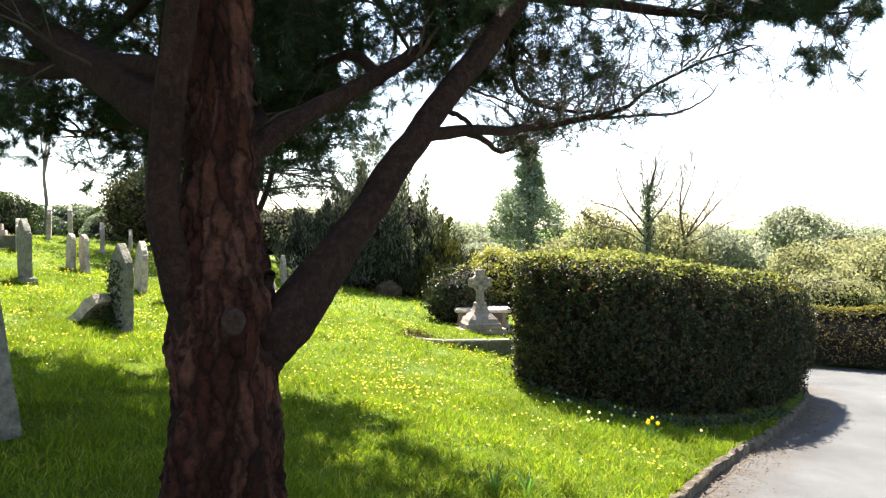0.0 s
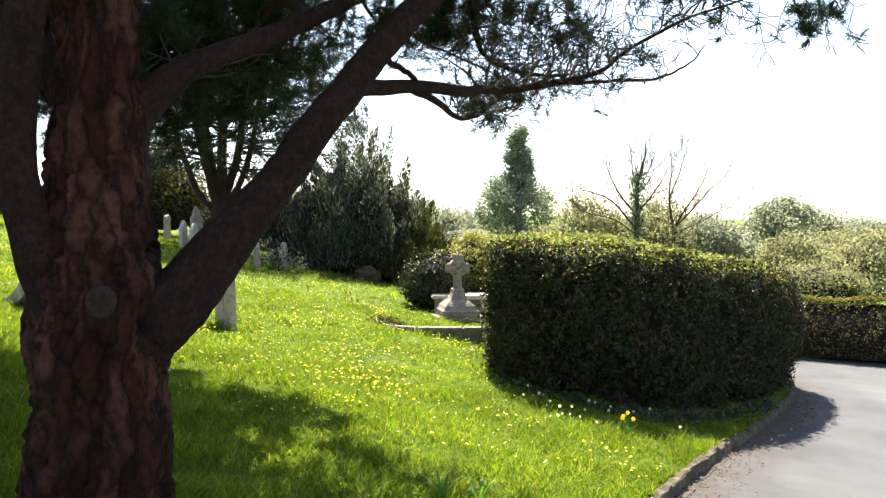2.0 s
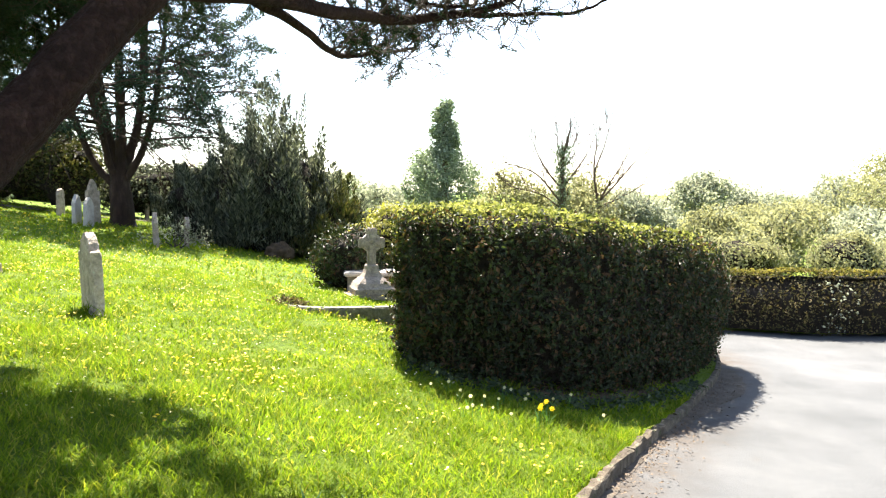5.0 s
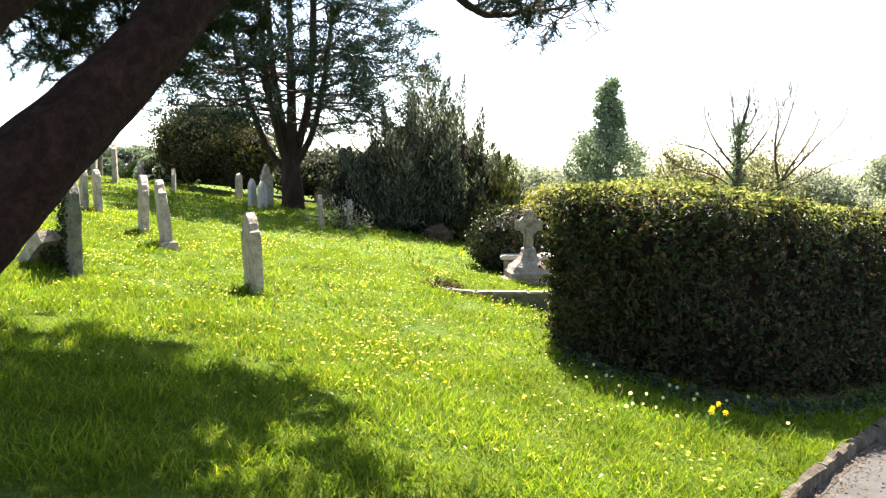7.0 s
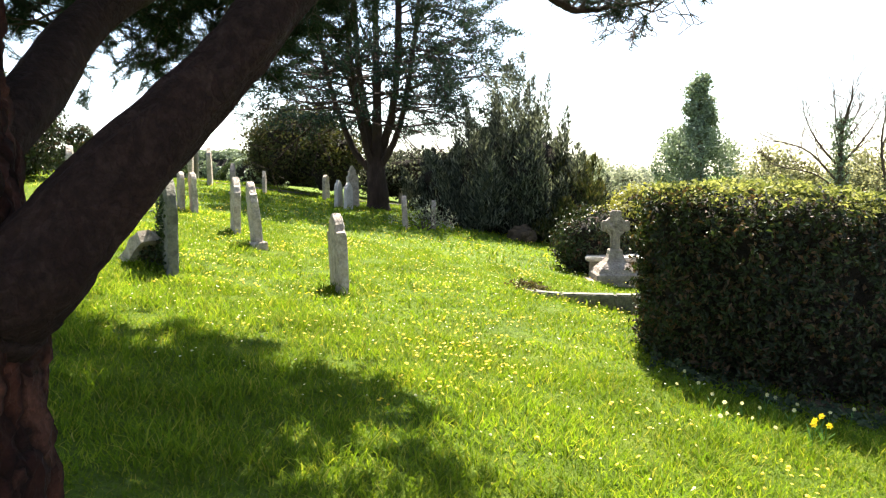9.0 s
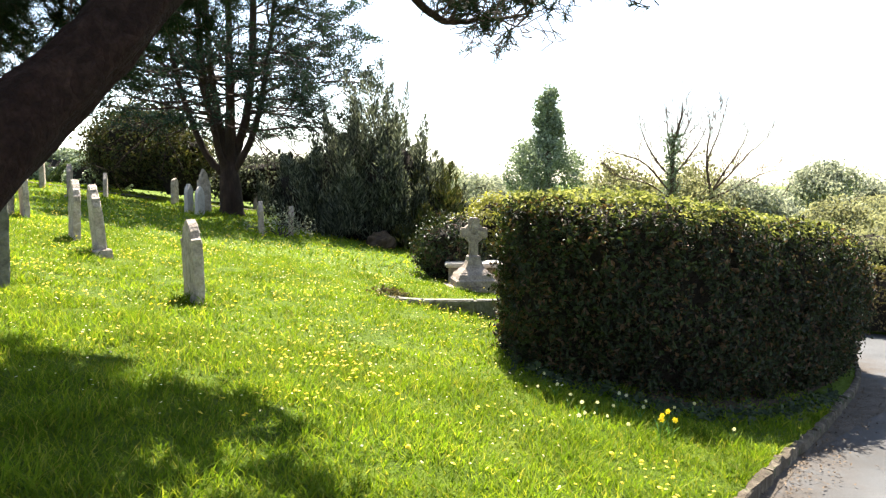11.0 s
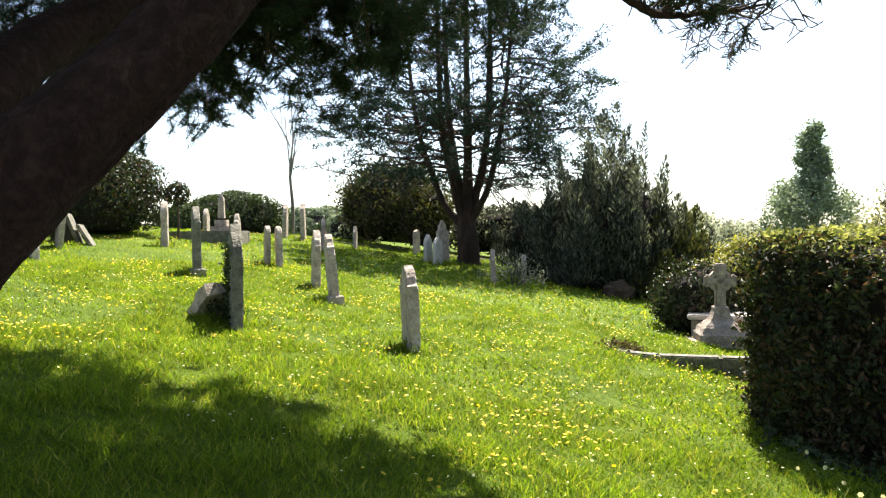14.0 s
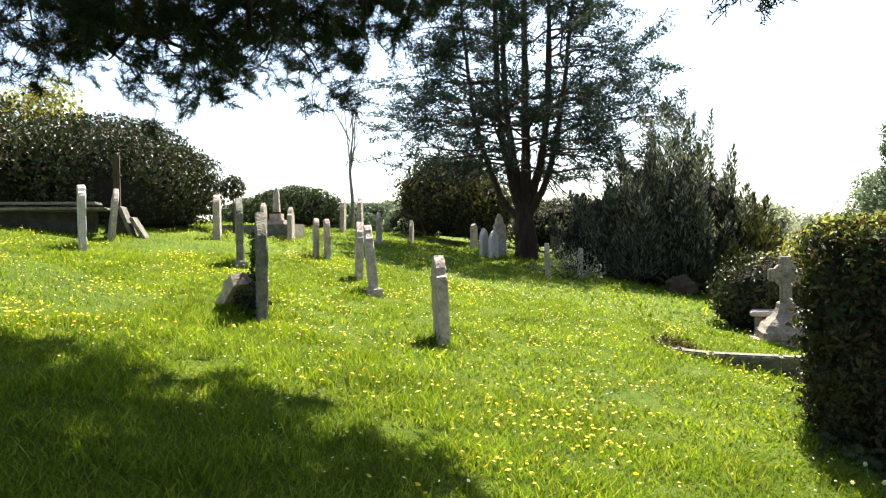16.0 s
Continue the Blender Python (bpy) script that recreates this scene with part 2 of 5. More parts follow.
# spring green lightened and greyed so the trees beyond the hedge look hazed
M_OLIVE = leaf_mat("haze_pale_spring_leaves", [(0.0, (0.19, 0.2, 0.115)), (0.5, (0.255, 0.265, 0.155)), (1.0, (0.33, 0.335, 0.205))], 0.45, 0.8, (1.15, 1.12, 0.88), 0.1)
M_GOLD = leaf_mat("golden_leaves", [(0.0, (0.12, 0.125, 0.03)), (0.5, (0.23, 0.22, 0.06)), (1.0, (0.34, 0.31, 0.11))], 0.35, 0.45)
M_IVY = leaf_mat("ivy_leaves", [(0.0, (0.1, 0.13, 0.09)), (0.5, (0.17, 0.215, 0.15)), (1.0, (0.28, 0.33, 0.24))], 0.3, 0.5, (1.2, 1.25, 0.9))
# distance haze put into the leaf colour: pale, grey, little contrast
M_FARWOOD = leaf_mat("haze_pale_leaves", [(0.0, (0.24, 0.26, 0.2)), (0.5, (0.29, 0.315, 0.24)), (1.0, (0.35, 0.375, 0.285))], 0.5, 0.8, (1.1, 1.1, 1.0), 0.1)
M_DRYLEAF = plain("fallen_leaves", [(0.3, (0.045, 0.03, 0.02)), (0.7, (0.15, 0.105, 0.066))], 30, 0.8)
M_DIRT = plain("road_edge_dirt", [(0.25, (0.04, 0.031, 0.024)), (0.5, (0.075, 0.06, 0.047)), (0.8, (0.13, 0.108, 0.085))], 7, 0.95, fine=110, bstr=1, bdist=0.01)

# ---- ground form ----


def soft_x(x):
    """The bank climbs steadily to the left and levels out on the road side."""
    right = 3.4 * np.tanh(np.maximum(x, 0) / 3.4)
    left = np.minimum(x, 0)
    far = np.minimum(left + 15, 0)
    return right + left - far + 5 * np.tanh(far / 12)


def g(x, y):
    x, y = np.asarray(x, float), np.asarray(y, float)
    xe = soft_x(x)
    ye = np.minimum(np.maximum(y, -6), 26) + 0.55 * np.maximum(np.minimum(y, 100) - 26, 0)
    z = 0.393 - 0.1524 * xe - 0.0452 * ye - 0.0008 * xe * xe
    z = z + 0.1 * np.exp(-((x + 1.65) ** 2 + (y - 2.3) ** 2) / 0.8)
    return z + 0.02 * np.sin(x * 1.7 + 0.6 * y) * np.cos(y * 1.3 - 0.4 * x)


def gz(x, y):
    return float(g(x, y))


KY = [-30, -8, -2, 0, 1.5, 2.5, 3.4, 4.4, 5.4, 6.4, 8.15, 10.0, 11.5, 13.0, 15, 22]
KX = [-2.2, -1.6, -0.95, -0.72, -0.4, -0.09, 0.27, 0.71, 1.15, 1.68, 2.64, 3.57, 4.1, 4.0, 3.2, -6]


def kerb_x(y):
    y = np.asarray(y, float)
    return sum(np.interp(y + d, KY, KX) for d in (-0.6, -0.3, 0, 0.3, 0.6)) / 5


def road_width(y):
    return 5.6 + 4.5 * np.clip((np.asarray(y, float) - 8) / 4, 0, 1)


def on_road(x, y):
    return (x > kerb_x(y)) & (x < kerb_x(y) + road_width(y) - 0.15) & (y < 14.9 - 0.09 * (x - 5)) & (x < 16) & (y > -28)


# ---- mesh helpers ----
def mesh_np(name, v, f, material, smooth=False):
    """A mesh from arrays: v (n, 3), f (m, 3 or 4)."""
    v, f = np.asarray(v, np.float32), np.asarray(f, np.int32)
    me = bpy.data.meshes.new(name)
    k = f.shape[1]
    me.vertices.add(len(v))
    me.vertices.foreach_set("co", v.ravel())
    me.loops.add(f.size)
    me.loops.foreach_set("vertex_index", f.ravel())
    me.polygons.add(len(f))
    me.polygons.foreach_set("loop_start", np.arange(0, f.size, k, dtype=np.int32))
    me.polygons.foreach_set("use_smooth", np.full(len(f), smooth))
    me.update(calc_edges=True)
    me.materials.append(material)
    return me


def part_np(name, v, f, material, parent=None, label="", smooth=False):
    ob = new(name, mesh_np(name, v, f, material, smooth))
    ob.parent = parent
    return tagged(ob, label)


def part(name, bm, material, parent=None, label="", smooth=False):
    me = bpy.data.meshes.new(name)
    bm.normal_update()
    bm.to_mesh(me)
    bm.free()
    me.materials.append(material)
    if smooth:
        me.polygons.foreach_set("use_smooth", [True] * len(me.polygons))
    ob = new(name, me)
    ob.parent = parent
    return tagged(ob, label)


def thing(name, x, y, z, label, category, group="", kind="", rz=0, rx=0, ry=0):
    ob = new(name)
    ob.empty_display_size = 0.1
    ob.matrix_world = pose(x, y, z, rx, ry, rz)
    return tagged(ob, label, category, group, kind)


class Geo:
    """Collects tubes and other quads into one mesh."""

    def __init__(self):
        self.v, self.f, self.n = [], [], 0

    def add(self, v, f):
        self.v.append(v)
        self.f.append(np.asarray(f) + self.n)
        self.n += len(v)

    def tube(self, pts, rad, sides=6, rough=0.0, freq=6.0):
        pts, rad = np.asarray(pts, float), np.asarray(rad, float)
        d = np.gradient(pts, axis=0)
        d /= np.linalg.norm(d, axis=1)[:, None] + 1e-9
        ref = np.array([0, 0, 1.0]) if abs(d[:, 2].mean()) < 0.8 else np.array([1.0, 0, 0])
        a = np.cross(d, ref)
        a /= np.linalg.norm(a, axis=1)[:, None] + 1e-9
        b = np.cross(d, a)
        th = np.linspace(0, 2 * np.pi, sides, endpoint=False)
        r = np.repeat(rad[:, None], sides, 1)
        if rough:
            for i in range(len(pts)):
                for j in range(sides):
                    q = Vector((math.cos(th[j]) * freq, math.sin(th[j]) * freq, i * 0.09 * freq * 0.5))
                    ridge = abs(noise.noise(q)) * 2
                    r[i, j] *= 1 + rough * (noise.noise(q * 0.45) * 1.2 + min(ridge, 0.5) - 0.3)
        v = pts[:, None, :] + r[..., None] * (np.cos(th)[None, :, None] * a[:, None, :] + np.sin(th)[None, :, None] * b[:, None, :])
        i, j = np.meshgrid(np.arange(len(pts) - 1), np.arange(sides), indexing="ij")
        k = (j + 1) % sides
        f = np.stack([i * sides + j, i * sides + k, (i + 1) * sides + k, (i + 1) * sides + j], -1).reshape(-1, 4)
        self.add(v.reshape(-1, 3), f)

    def make(self, name, material, parent=None, label="", smooth=True):
        return part_np(name, np.concatenate(self.v), np.concatenate(self.f), material, parent, label, smooth)


def unit(a):
    return a / (np.linalg.norm(a, axis=-1, keepdims=True) + 1e-9)


def leaf_cards(c, out, size, rng, spread=0.9, aspect=0.55, fold=0.18, along=None):
    """A folded, pointed leaf at each centre c, turned roughly along out."""
    m = len(c)
    nrm = unit(out + rng.normal(0, spread, (m, 3)))
    t = unit(np.cross(nrm, rng.normal(0, 1, (m, 3))))
    if along is not None:
        t = unit(t * 0.45 + along)
        nrm = unit(nrm - t * (nrm * t).sum(1, keepdims=True))
    b = np.cross(nrm, t)
    s = (size * rng.uniform(0.6, 1.35, m))[:, None]
    v = np.stack([c - t * s * 0.5, c + b * s * aspect * 0.5 + nrm * s * fold, c + t * s * 0.5, c - b * s * aspect * 0.5 + nrm * s * fold], 1)
    return v.reshape(-1, 3), np.arange(4 * m).reshape(m, 4)


def smooth_line(pts, n):
    """A Catmull-Rom line through pts with n points."""
    p = np.asarray(pts, float)
    p = np.vstack([2 * p[0] - p[1], p, 2 * p[-1] - p[-2]])
    u = np.linspace(0, len(p) - 3 - 1e-6, n)
    i, t = u.astype(int), (u % 1)[:, None]
    a, b, c, d = p[i], p[i + 1], p[i + 2], p[i + 3]
    return 0.5 * (2 * b + (c - a) * t + (2 * a - 5 * b + 4 * c - d) * t ** 2 + (3 * b - a - 3 * c + d) * t ** 3)


def blob(r, lumps, seed, sub=3):
    """A lumpy ball as arrays, for the shaded inside of a bush."""
    bm = bmesh.new()
    bmesh.ops.create_icosphere(bm, subdivisions=sub, radius=1)
    v = np.array([q.co[:] for q in bm.verts])
    f = np.array([[q.index for q in t.verts] for t in bm.faces])
    bm.free()
    k = np.array([1 + lumps * noise.noise(Vector(q) * 2.2 + Vector((seed, 0, 0))) for q in v])
    return v * k[:, None] * np.asarray(r), f


# ---- setting: ground, road, kerb ----
xs = np.concatenate([[-1500, -700, -300, -150, -80, -50, -38], np.arange(-30, -6, 0.5), np.arange(-6, 6, 0.12), np.arange(6, 18, 0.5), [20, 24, 30, 40, 55, 75, 95, 115, 140, 180, 260, 500, 900, 1500]])
ys = np.concatenate([[-1500, -600, -200, -80, -40, -28, -20, -12, -8, -5], np.arange(-3, 12, 0.12), np.arange(12, 30, 0.5), [33, 38, 45, 55, 70, 90, 110, 130, 150, 175, 220, 300, 600, 1500]])
X, Y = np.meshgrid(xs, ys, indexing="ij")
Z = g(X, Y) - np.where(on_road(X, Y), 0.22, 0)
i, j = np.meshgrid(np.arange(len(xs) - 1), np.arange(len(ys) - 1), indexing="ij")
F = np.stack([i * len(ys) + j, (i + 1) * len(ys) + j, (i + 1) * len(ys) + j + 1, i * len(ys) + j + 1], -1).reshape(-1, 4)
ground = part_np("ground", np.stack([X, Y, Z], -1).reshape(-1, 3), F, M_LAWN, smooth=True)
tagged(ground, "sloping green cemetery lawn with long grass", "lawn", kind="structure")

ry = np.concatenate([np.arange(-28, -4, 1.0), np.arange(-4, 15.6, 0.2)])
ru = np.concatenate([[0, 0.01, 0.03, 0.055, 0.09, 0.15], np.linspace(0.22, 1, 18)])
RX = kerb_x(ry)[:, None] + ru[None, :] * road_width(ry)[:, None]
RY = np.minimum(ry[:, None] + 0 * RX, 15.0 - 0.09 * (RX - 5))
RZ = g(RX, RY) - 0.085
i, j = np.meshgrid(np.arange(len(ry) - 1), np.arange(len(ru) - 1), indexing="ij")
F = np.stack([i * len(ru) + j, i * len(ru) + j + 1, (i + 1) * len(ru) + j + 1, (i + 1) * len(ru) + j], -1).reshape(-1, 4)
road = part_np("road", np.stack([RX, RY, RZ], -1).reshape(-1, 3), F, M_ROAD, smooth=True)
road.data.attributes.new("edge", "FLOAT", "POINT").data.foreach_set("value", (RX - kerb_x(ry)[:, None]).ravel().astype(np.float32))
tagged(road, "pale worn asphalt lane with leaf litter at its edge", "road", kind="structure")

kerb = thing("kerb", 0, 0, 0, "low weathered stone kerb between grass and lane", "kerb", kind="structure")
rng = np.random.default_rng(3)
yk = -4.0
while yk < 12.5:
    ln = 0.62 + 0.12 * rng.random()
    bm = bmesh.new()
    rows = []
    for q in np.linspace(0.006, ln - 0.006, 8):
        yy = yk + q
        xx = float(kerb_x(yy))
        tx = float(kerb_x(yy + 0.05) - kerb_x(yy - 0.05)) / 0.1
        nx, ny = 1 / math.hypot(1, tx), -tx / math.hypot(1, tx)
        top = gz(xx, yy) + 0.014 + 0.009 * rng.normal()
        w = 0.031 + 0.004 * rng.normal()
        prof = [(-w, -0.2), (-w, top - gz(xx, yy) - 0.012), (-w + 0.01, top - gz(xx, yy)), (w - 0.01, top - gz(xx, yy) - 0.003), (w, top - gz(xx, yy) - 0.014), (w + 0.004, -0.2)]
        rows.append([bm.verts.new((xx + nx * a + 0.004 * rng.normal(), yy + ny * a, gz(xx, yy) + b + 0.003 * rng.normal())) for a, b in prof])
    for r0, r1 in zip(rows, rows[1:]):
        for q in range(5):
            bm.faces.new((r0[q], r0[q + 1], r1[q + 1], r1[q]))
    bm.faces.new(rows[0])
    bm.faces.new(rows[-1][::-1])
    bmesh.ops.recalc_face_normals(bm, faces=bm.faces)
    part("kerb_stone", bm, M_KERB, kerb)
    yk += ln


# ---- hedges ----
def hedge(name, front, back, top_z, label, n_side, n_top, leaf, mat_side, mat_top, rng, undercut=0.12, round_top=0.12, rows=13, shoulder=0.85, shoots=0):
    """A clipped hedge between a front and a back line; top_z gives the top's height along it, 0 to 1."""
    fr, bk = smooth_line(front, 60), smooth_line(back, 60)
    ob = thing(name, float(fr[:, 0].mean()), float(fr[:, 1].mean()), gz(fr[:, 0].mean(), fr[:, 1].mean()), label, "hedge")
    inv = ob.matrix_world.inverted()
    off = np.array(inv.translation)
    u = np.linspace(0, 1, 60)
    ring = np.vstack([fr, bk[::-1]])
    uu = np.concatenate([u, u[::-1]])
    mid = np.vstack([(fr + bk) / 2, ((fr + bk) / 2)[::-1]])
    base = g(ring[:, 0], ring[:, 1]) - 0.03
    top = np.array([top_z(q) for q in uu])
    levels = []
    for k in np.linspace(0, 1, rows):
        inset = undercut * max(0, 0.35 - k) / 0.35 + round_top * (max(0, k - shoulder) / (1 - shoulder)) ** 1.6
        d = mid - ring
        p2 = ring + unit(d) * inset
        z = base + (top - base) * k
        wob = np.array([0.05 * noise.noise(Vector((a[0] * 2.2, a[1] * 2.2, c * 2.2))) + 0.03 * noise.noise(Vector((a[0] * 6, a[1] * 6, c * 6))) for a, c in zip(p2, z)])
        p2 = p2 - unit(d) * wob[:, None]
        levels.append(np.column_stack([p2, z + wob * (k > 0.9)]))
    L = np.array(levels)
    m = len(ring)
    a, b = np.meshgrid(np.arange(rows - 1), np.arange(m), indexing="ij")
    c = (b + 1) % m
    F = np.stack([a * m + b, a * m + c, (a + 1) * m + c, (a + 1) * m + b], -1).reshape(-1, 4)
    tq = np.arange(59)
    base_i = (rows - 1) * m
    T = np.stack([base_i + tq, base_i + tq + 1, base_i + m - 2 - tq, base_i + m - 1 - tq], -1)
    V = L.reshape(-1, 3)
    # solid hull behind the leaves; its dark colour stands for the hedge's inner shade
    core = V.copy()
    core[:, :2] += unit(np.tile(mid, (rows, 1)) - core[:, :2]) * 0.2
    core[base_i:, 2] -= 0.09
    part_np("core", core + off, np.vstack([F, T]), M_CORE, ob, "solid inner hull, near-black for the shade inside the hedge", True)

    def scatter(quads, count):
        q = V[quads]
        area = np.linalg.norm(np.cross(q[:, 1] - q[:, 0], q[:, 3] - q[:, 0]), axis=1)
        pick = rng.choice(len(quads), count, p=area / area.sum())
        s, t = rng.random((2, count, 1))
        qq = q[pick]
        pt = (1 - s) * (1 - t) * qq[:, 0] + s * (1 - t) * qq[:, 1] + s * t * qq[:, 2] + (1 - s) * t * qq[:, 3]
        nr = unit(np.cross(qq[:, 1] - qq[:, 0], qq[:, 3] - qq[:, 0]))
        return pt, nr
    pt, nr = scatter(F, n_side)
    keep = np.array([noise.noise(Vector(q * 3.5)) for q in pt]) > -0.42
    pt, nr = pt[keep], nr[keep]
    lump = np.array([noise.noise(Vector((q[0] * 4.6, q[1] * 4.6, q[2] * 2.4))) + 0.6 * noise.noise(Vector(q * 11)) for q in pt])
    pt = pt + nr * (rng.normal(-0.03, 0.04, len(pt)) + 0.12 * lump)[:, None]
    v, f = leaf_cards(pt, nr, leaf, rng)
    part_np("foliage", v + off, f, mat_side, ob, "small dark glossy leaves")
    if shoots:                      # sprigs that stand out of the clipped face
        pt, nr = scatter(F, shoots)
        ax = unit(nr + rng.normal(0, 0.45, nr.shape) + [0, 0, 0.35])
        ln = rng.uniform(0.05, 0.16, (shoots, 1))
        c = np.vstack([pt + ax * ln * q for q in (0.35, 0.5, 0.65, 0.8, 0.9, 1.0)])
        c = c + rng.normal(0, 0.014, c.shape)
        v, f = leaf_cards(c, np.tile(ax, (6, 1)), leaf * 1.05, rng, 0.8, 0.45, 0.15)
        part_np("shoot_growth", v + off, f, mat_side, ob, "stray leafy shoots standing out of the clipped face")
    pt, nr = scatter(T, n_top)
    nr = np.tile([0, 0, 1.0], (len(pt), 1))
    # top material also on the uppermost side row: a painted sunlit shoulder
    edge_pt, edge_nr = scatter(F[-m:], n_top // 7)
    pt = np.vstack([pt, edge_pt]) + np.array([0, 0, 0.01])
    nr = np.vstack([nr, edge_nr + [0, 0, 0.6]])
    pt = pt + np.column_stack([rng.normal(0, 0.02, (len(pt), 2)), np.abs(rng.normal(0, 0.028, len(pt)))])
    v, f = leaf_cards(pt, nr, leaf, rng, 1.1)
    part_np("new_growth", v + off, f, mat_top, ob, "new shoots along the top, made paler for the sunlit rim")
    return ob


rng = np.random.default_rng(5)
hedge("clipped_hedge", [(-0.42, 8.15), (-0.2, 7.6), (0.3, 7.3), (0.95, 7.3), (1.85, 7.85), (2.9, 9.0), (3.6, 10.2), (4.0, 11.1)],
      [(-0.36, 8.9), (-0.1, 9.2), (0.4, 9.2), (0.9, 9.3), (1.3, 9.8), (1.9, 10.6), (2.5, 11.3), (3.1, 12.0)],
      lambda u: 1.53 + 0.05 * math.sin(u * 4) - 0.6 * max(0, u - 0.4) ** 1.15 / 0.6, "tall clipped dark green privet hedge, its new top growth coloured as sunlit",
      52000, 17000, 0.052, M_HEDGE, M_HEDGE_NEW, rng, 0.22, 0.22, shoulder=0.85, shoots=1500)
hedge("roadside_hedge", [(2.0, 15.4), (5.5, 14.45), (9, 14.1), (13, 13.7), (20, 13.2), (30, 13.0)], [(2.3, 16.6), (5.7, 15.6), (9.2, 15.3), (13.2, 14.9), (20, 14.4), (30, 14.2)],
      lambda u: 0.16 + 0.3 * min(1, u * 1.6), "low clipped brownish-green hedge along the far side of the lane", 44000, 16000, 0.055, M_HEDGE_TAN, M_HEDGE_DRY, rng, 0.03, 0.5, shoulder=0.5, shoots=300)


# pale climber growing through the low hedge
rng = np.random.default_rng(27)
weed = thing("climbing_weed", 7.1, 14.2, gz(7.1, 14.2), "pale-leaved climber growing through the low hedge", "plant")
wh = np.sort(rng.uniform(0.05, 1.0, 60))
c = np.column_stack([rng.normal(0, 0.16, 60) + 0.25 * np.sin(wh * 3), -0.1 + rng.normal(0, 0.04, 60) + 0.35 * np.maximum(wh - 0.55, 0), wh])
v, f = leaf_cards(c, np.tile([0, -1, 0.4], (60, 1)), 0.06, rng, 0.5, 0.7, 0.1)
part_np("foliage", v, f, M_FARWOOD, weed)
geo = Geo()
geo.tube([(0, 0.1, 0), (0.12, -0.05, 0.35), (0.25, 0.0, 0.7), (0.1, 0.12, 1.0)], [0.01, 0.008, 0.006, 0.003], 5)
geo.make("stem", M_TWIG, weed)

# ---- bushes and trees ----
def bush(name, x, y, r, label, leaf, count, material, seed, category="bush", z=None, lobes=14, core=True, spiky=0.0, fuzz=0.12, dome=False, low=0.1):
    """A bush of many leaf clumps round a shaded inside; r = half width, half depth, height."""
    rng = np.random.default_rng(seed)
    z0 = gz(x, y) - 0.05 if z is None else z
    ob = thing(name, x, y, z0, label, category)
    r = np.asarray(r, float)
    half = np.array([r[0], r[1], r[2] / 2])
    cen = np.array([0, 0, r[2] / 2])
    if dome:
        half, cen = np.array([r[0], r[1], r[2] * (1 - low)]), np.array([0, 0, r[2] * low])
    # dark ball behind the leaves, coloured as the shade between them
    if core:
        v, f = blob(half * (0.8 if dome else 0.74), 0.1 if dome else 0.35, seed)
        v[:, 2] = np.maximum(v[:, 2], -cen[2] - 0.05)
        part_np("core", v + cen, f, M_CORE, ob, "solid inner hull, near-black for the shade inside the bush", True)
    dirs = unit(rng.normal(0, 1, (lobes, 3)))
    dirs[:, 2] = np.abs(dirs[:, 2]) * rng.choice([1, 1, -0.6], lobes)
    lc = dirs * (0.78 if dome else 0.62)
    lr = rng.uniform(0.16, 0.26, lobes) if dome else rng.uniform(0.3, 0.5, lobes)
    k = rng.integers(0, lobes, count)
    d = unit(rng.normal(0, 1, (count, 3)))
    pt = lc[k] + d * (lr[k] * rng.normal(1, fuzz, count))[:, None]
    if spiky:
        pt = pt + np.array([0, 0, 1]) * (rng.random(count) ** 3 * spiky * (pt[:, 2] > 0))[:, None]
    inner = np.linalg.norm(pt, axis=1) > 0.62
    pt, d = pt[inner], d[inner]
    pt = pt * half + cen
    ok = pt[:, 2] > -0.02
    v, f = leaf_cards(pt[ok], d[ok] + unit(pt[ok] - cen), leaf, rng)
    part_np("foliage", v, f, material, ob)
    return ob


def branching(geo, tips, start, dirn, length, radius, depth, rng, droop=0.0, spread=0.7, kids=4, seg=6, wobble=0.22, min_r=0.004, sides=5, taper=0.75):
    """A branch with side branches; tips collects (place, direction) of the last twigs."""
    p, d = np.array(start, float), unit(np.array(dirn, float))
    pts, rad = [p.copy()], [radius]
    for s in range(seg):
        d = unit(d + rng.normal(0, wobble, 3) + np.array([0, 0, -droop]))
        p = p + d * length / seg
        pts.append(p.copy())
        rad.append(max(min_r, radius * (1 - taper * (s + 1) / seg)))
        if depth > 0 and s >= 1:
            for _ in range(kids if s < seg - 1 else kids + 1):
                if rng.random() < 0.75:
                    side = unit(np.cross(d, rng.normal(0, 1, 3)))
                    branching(geo, tips, p, d * (1 - spread) + side * spread, length * rng.uniform(0.35, 0.6), rad[-1] * 0.6, depth - 1, rng, droop, spread, kids, max(3, seg - 2), wobble, min_r, max(3, sides - 1), taper)
        elif depth == 0 and s >= 1:
            tips.append((p.copy(), d.copy()))
    geo.tube(pts, rad, sides)


def tufts(tips, rng, length=0.1, per=34, width=0.0035):
    """Bottle brushes of needles round the twig ends."""
    c = np.array([t[0] for t in tips])
    d = np.array([t[1] for t in tips])
    c, d = np.repeat(c, per, 0), np.repeat(unit(d + [0, 0, 0.35]), per, 0)
    m = len(c)
    c = c + d * rng.uniform(-0.11, 0.03, (m, 1))
    nd = unit(d * 0.6 + unit(rng.normal(0, 1, (m, 3))) * 0.85)
    s = unit(np.cross(nd, rng.normal(0, 1, (m, 3)))) * width
    ln = length * rng.uniform(0.6, 1.15, (m, 1))
    v = np.stack([c - s, c + s, c + nd * ln], 1).reshape(-1, 3)
    return v, np.arange(3 * m).reshape(m, 3)


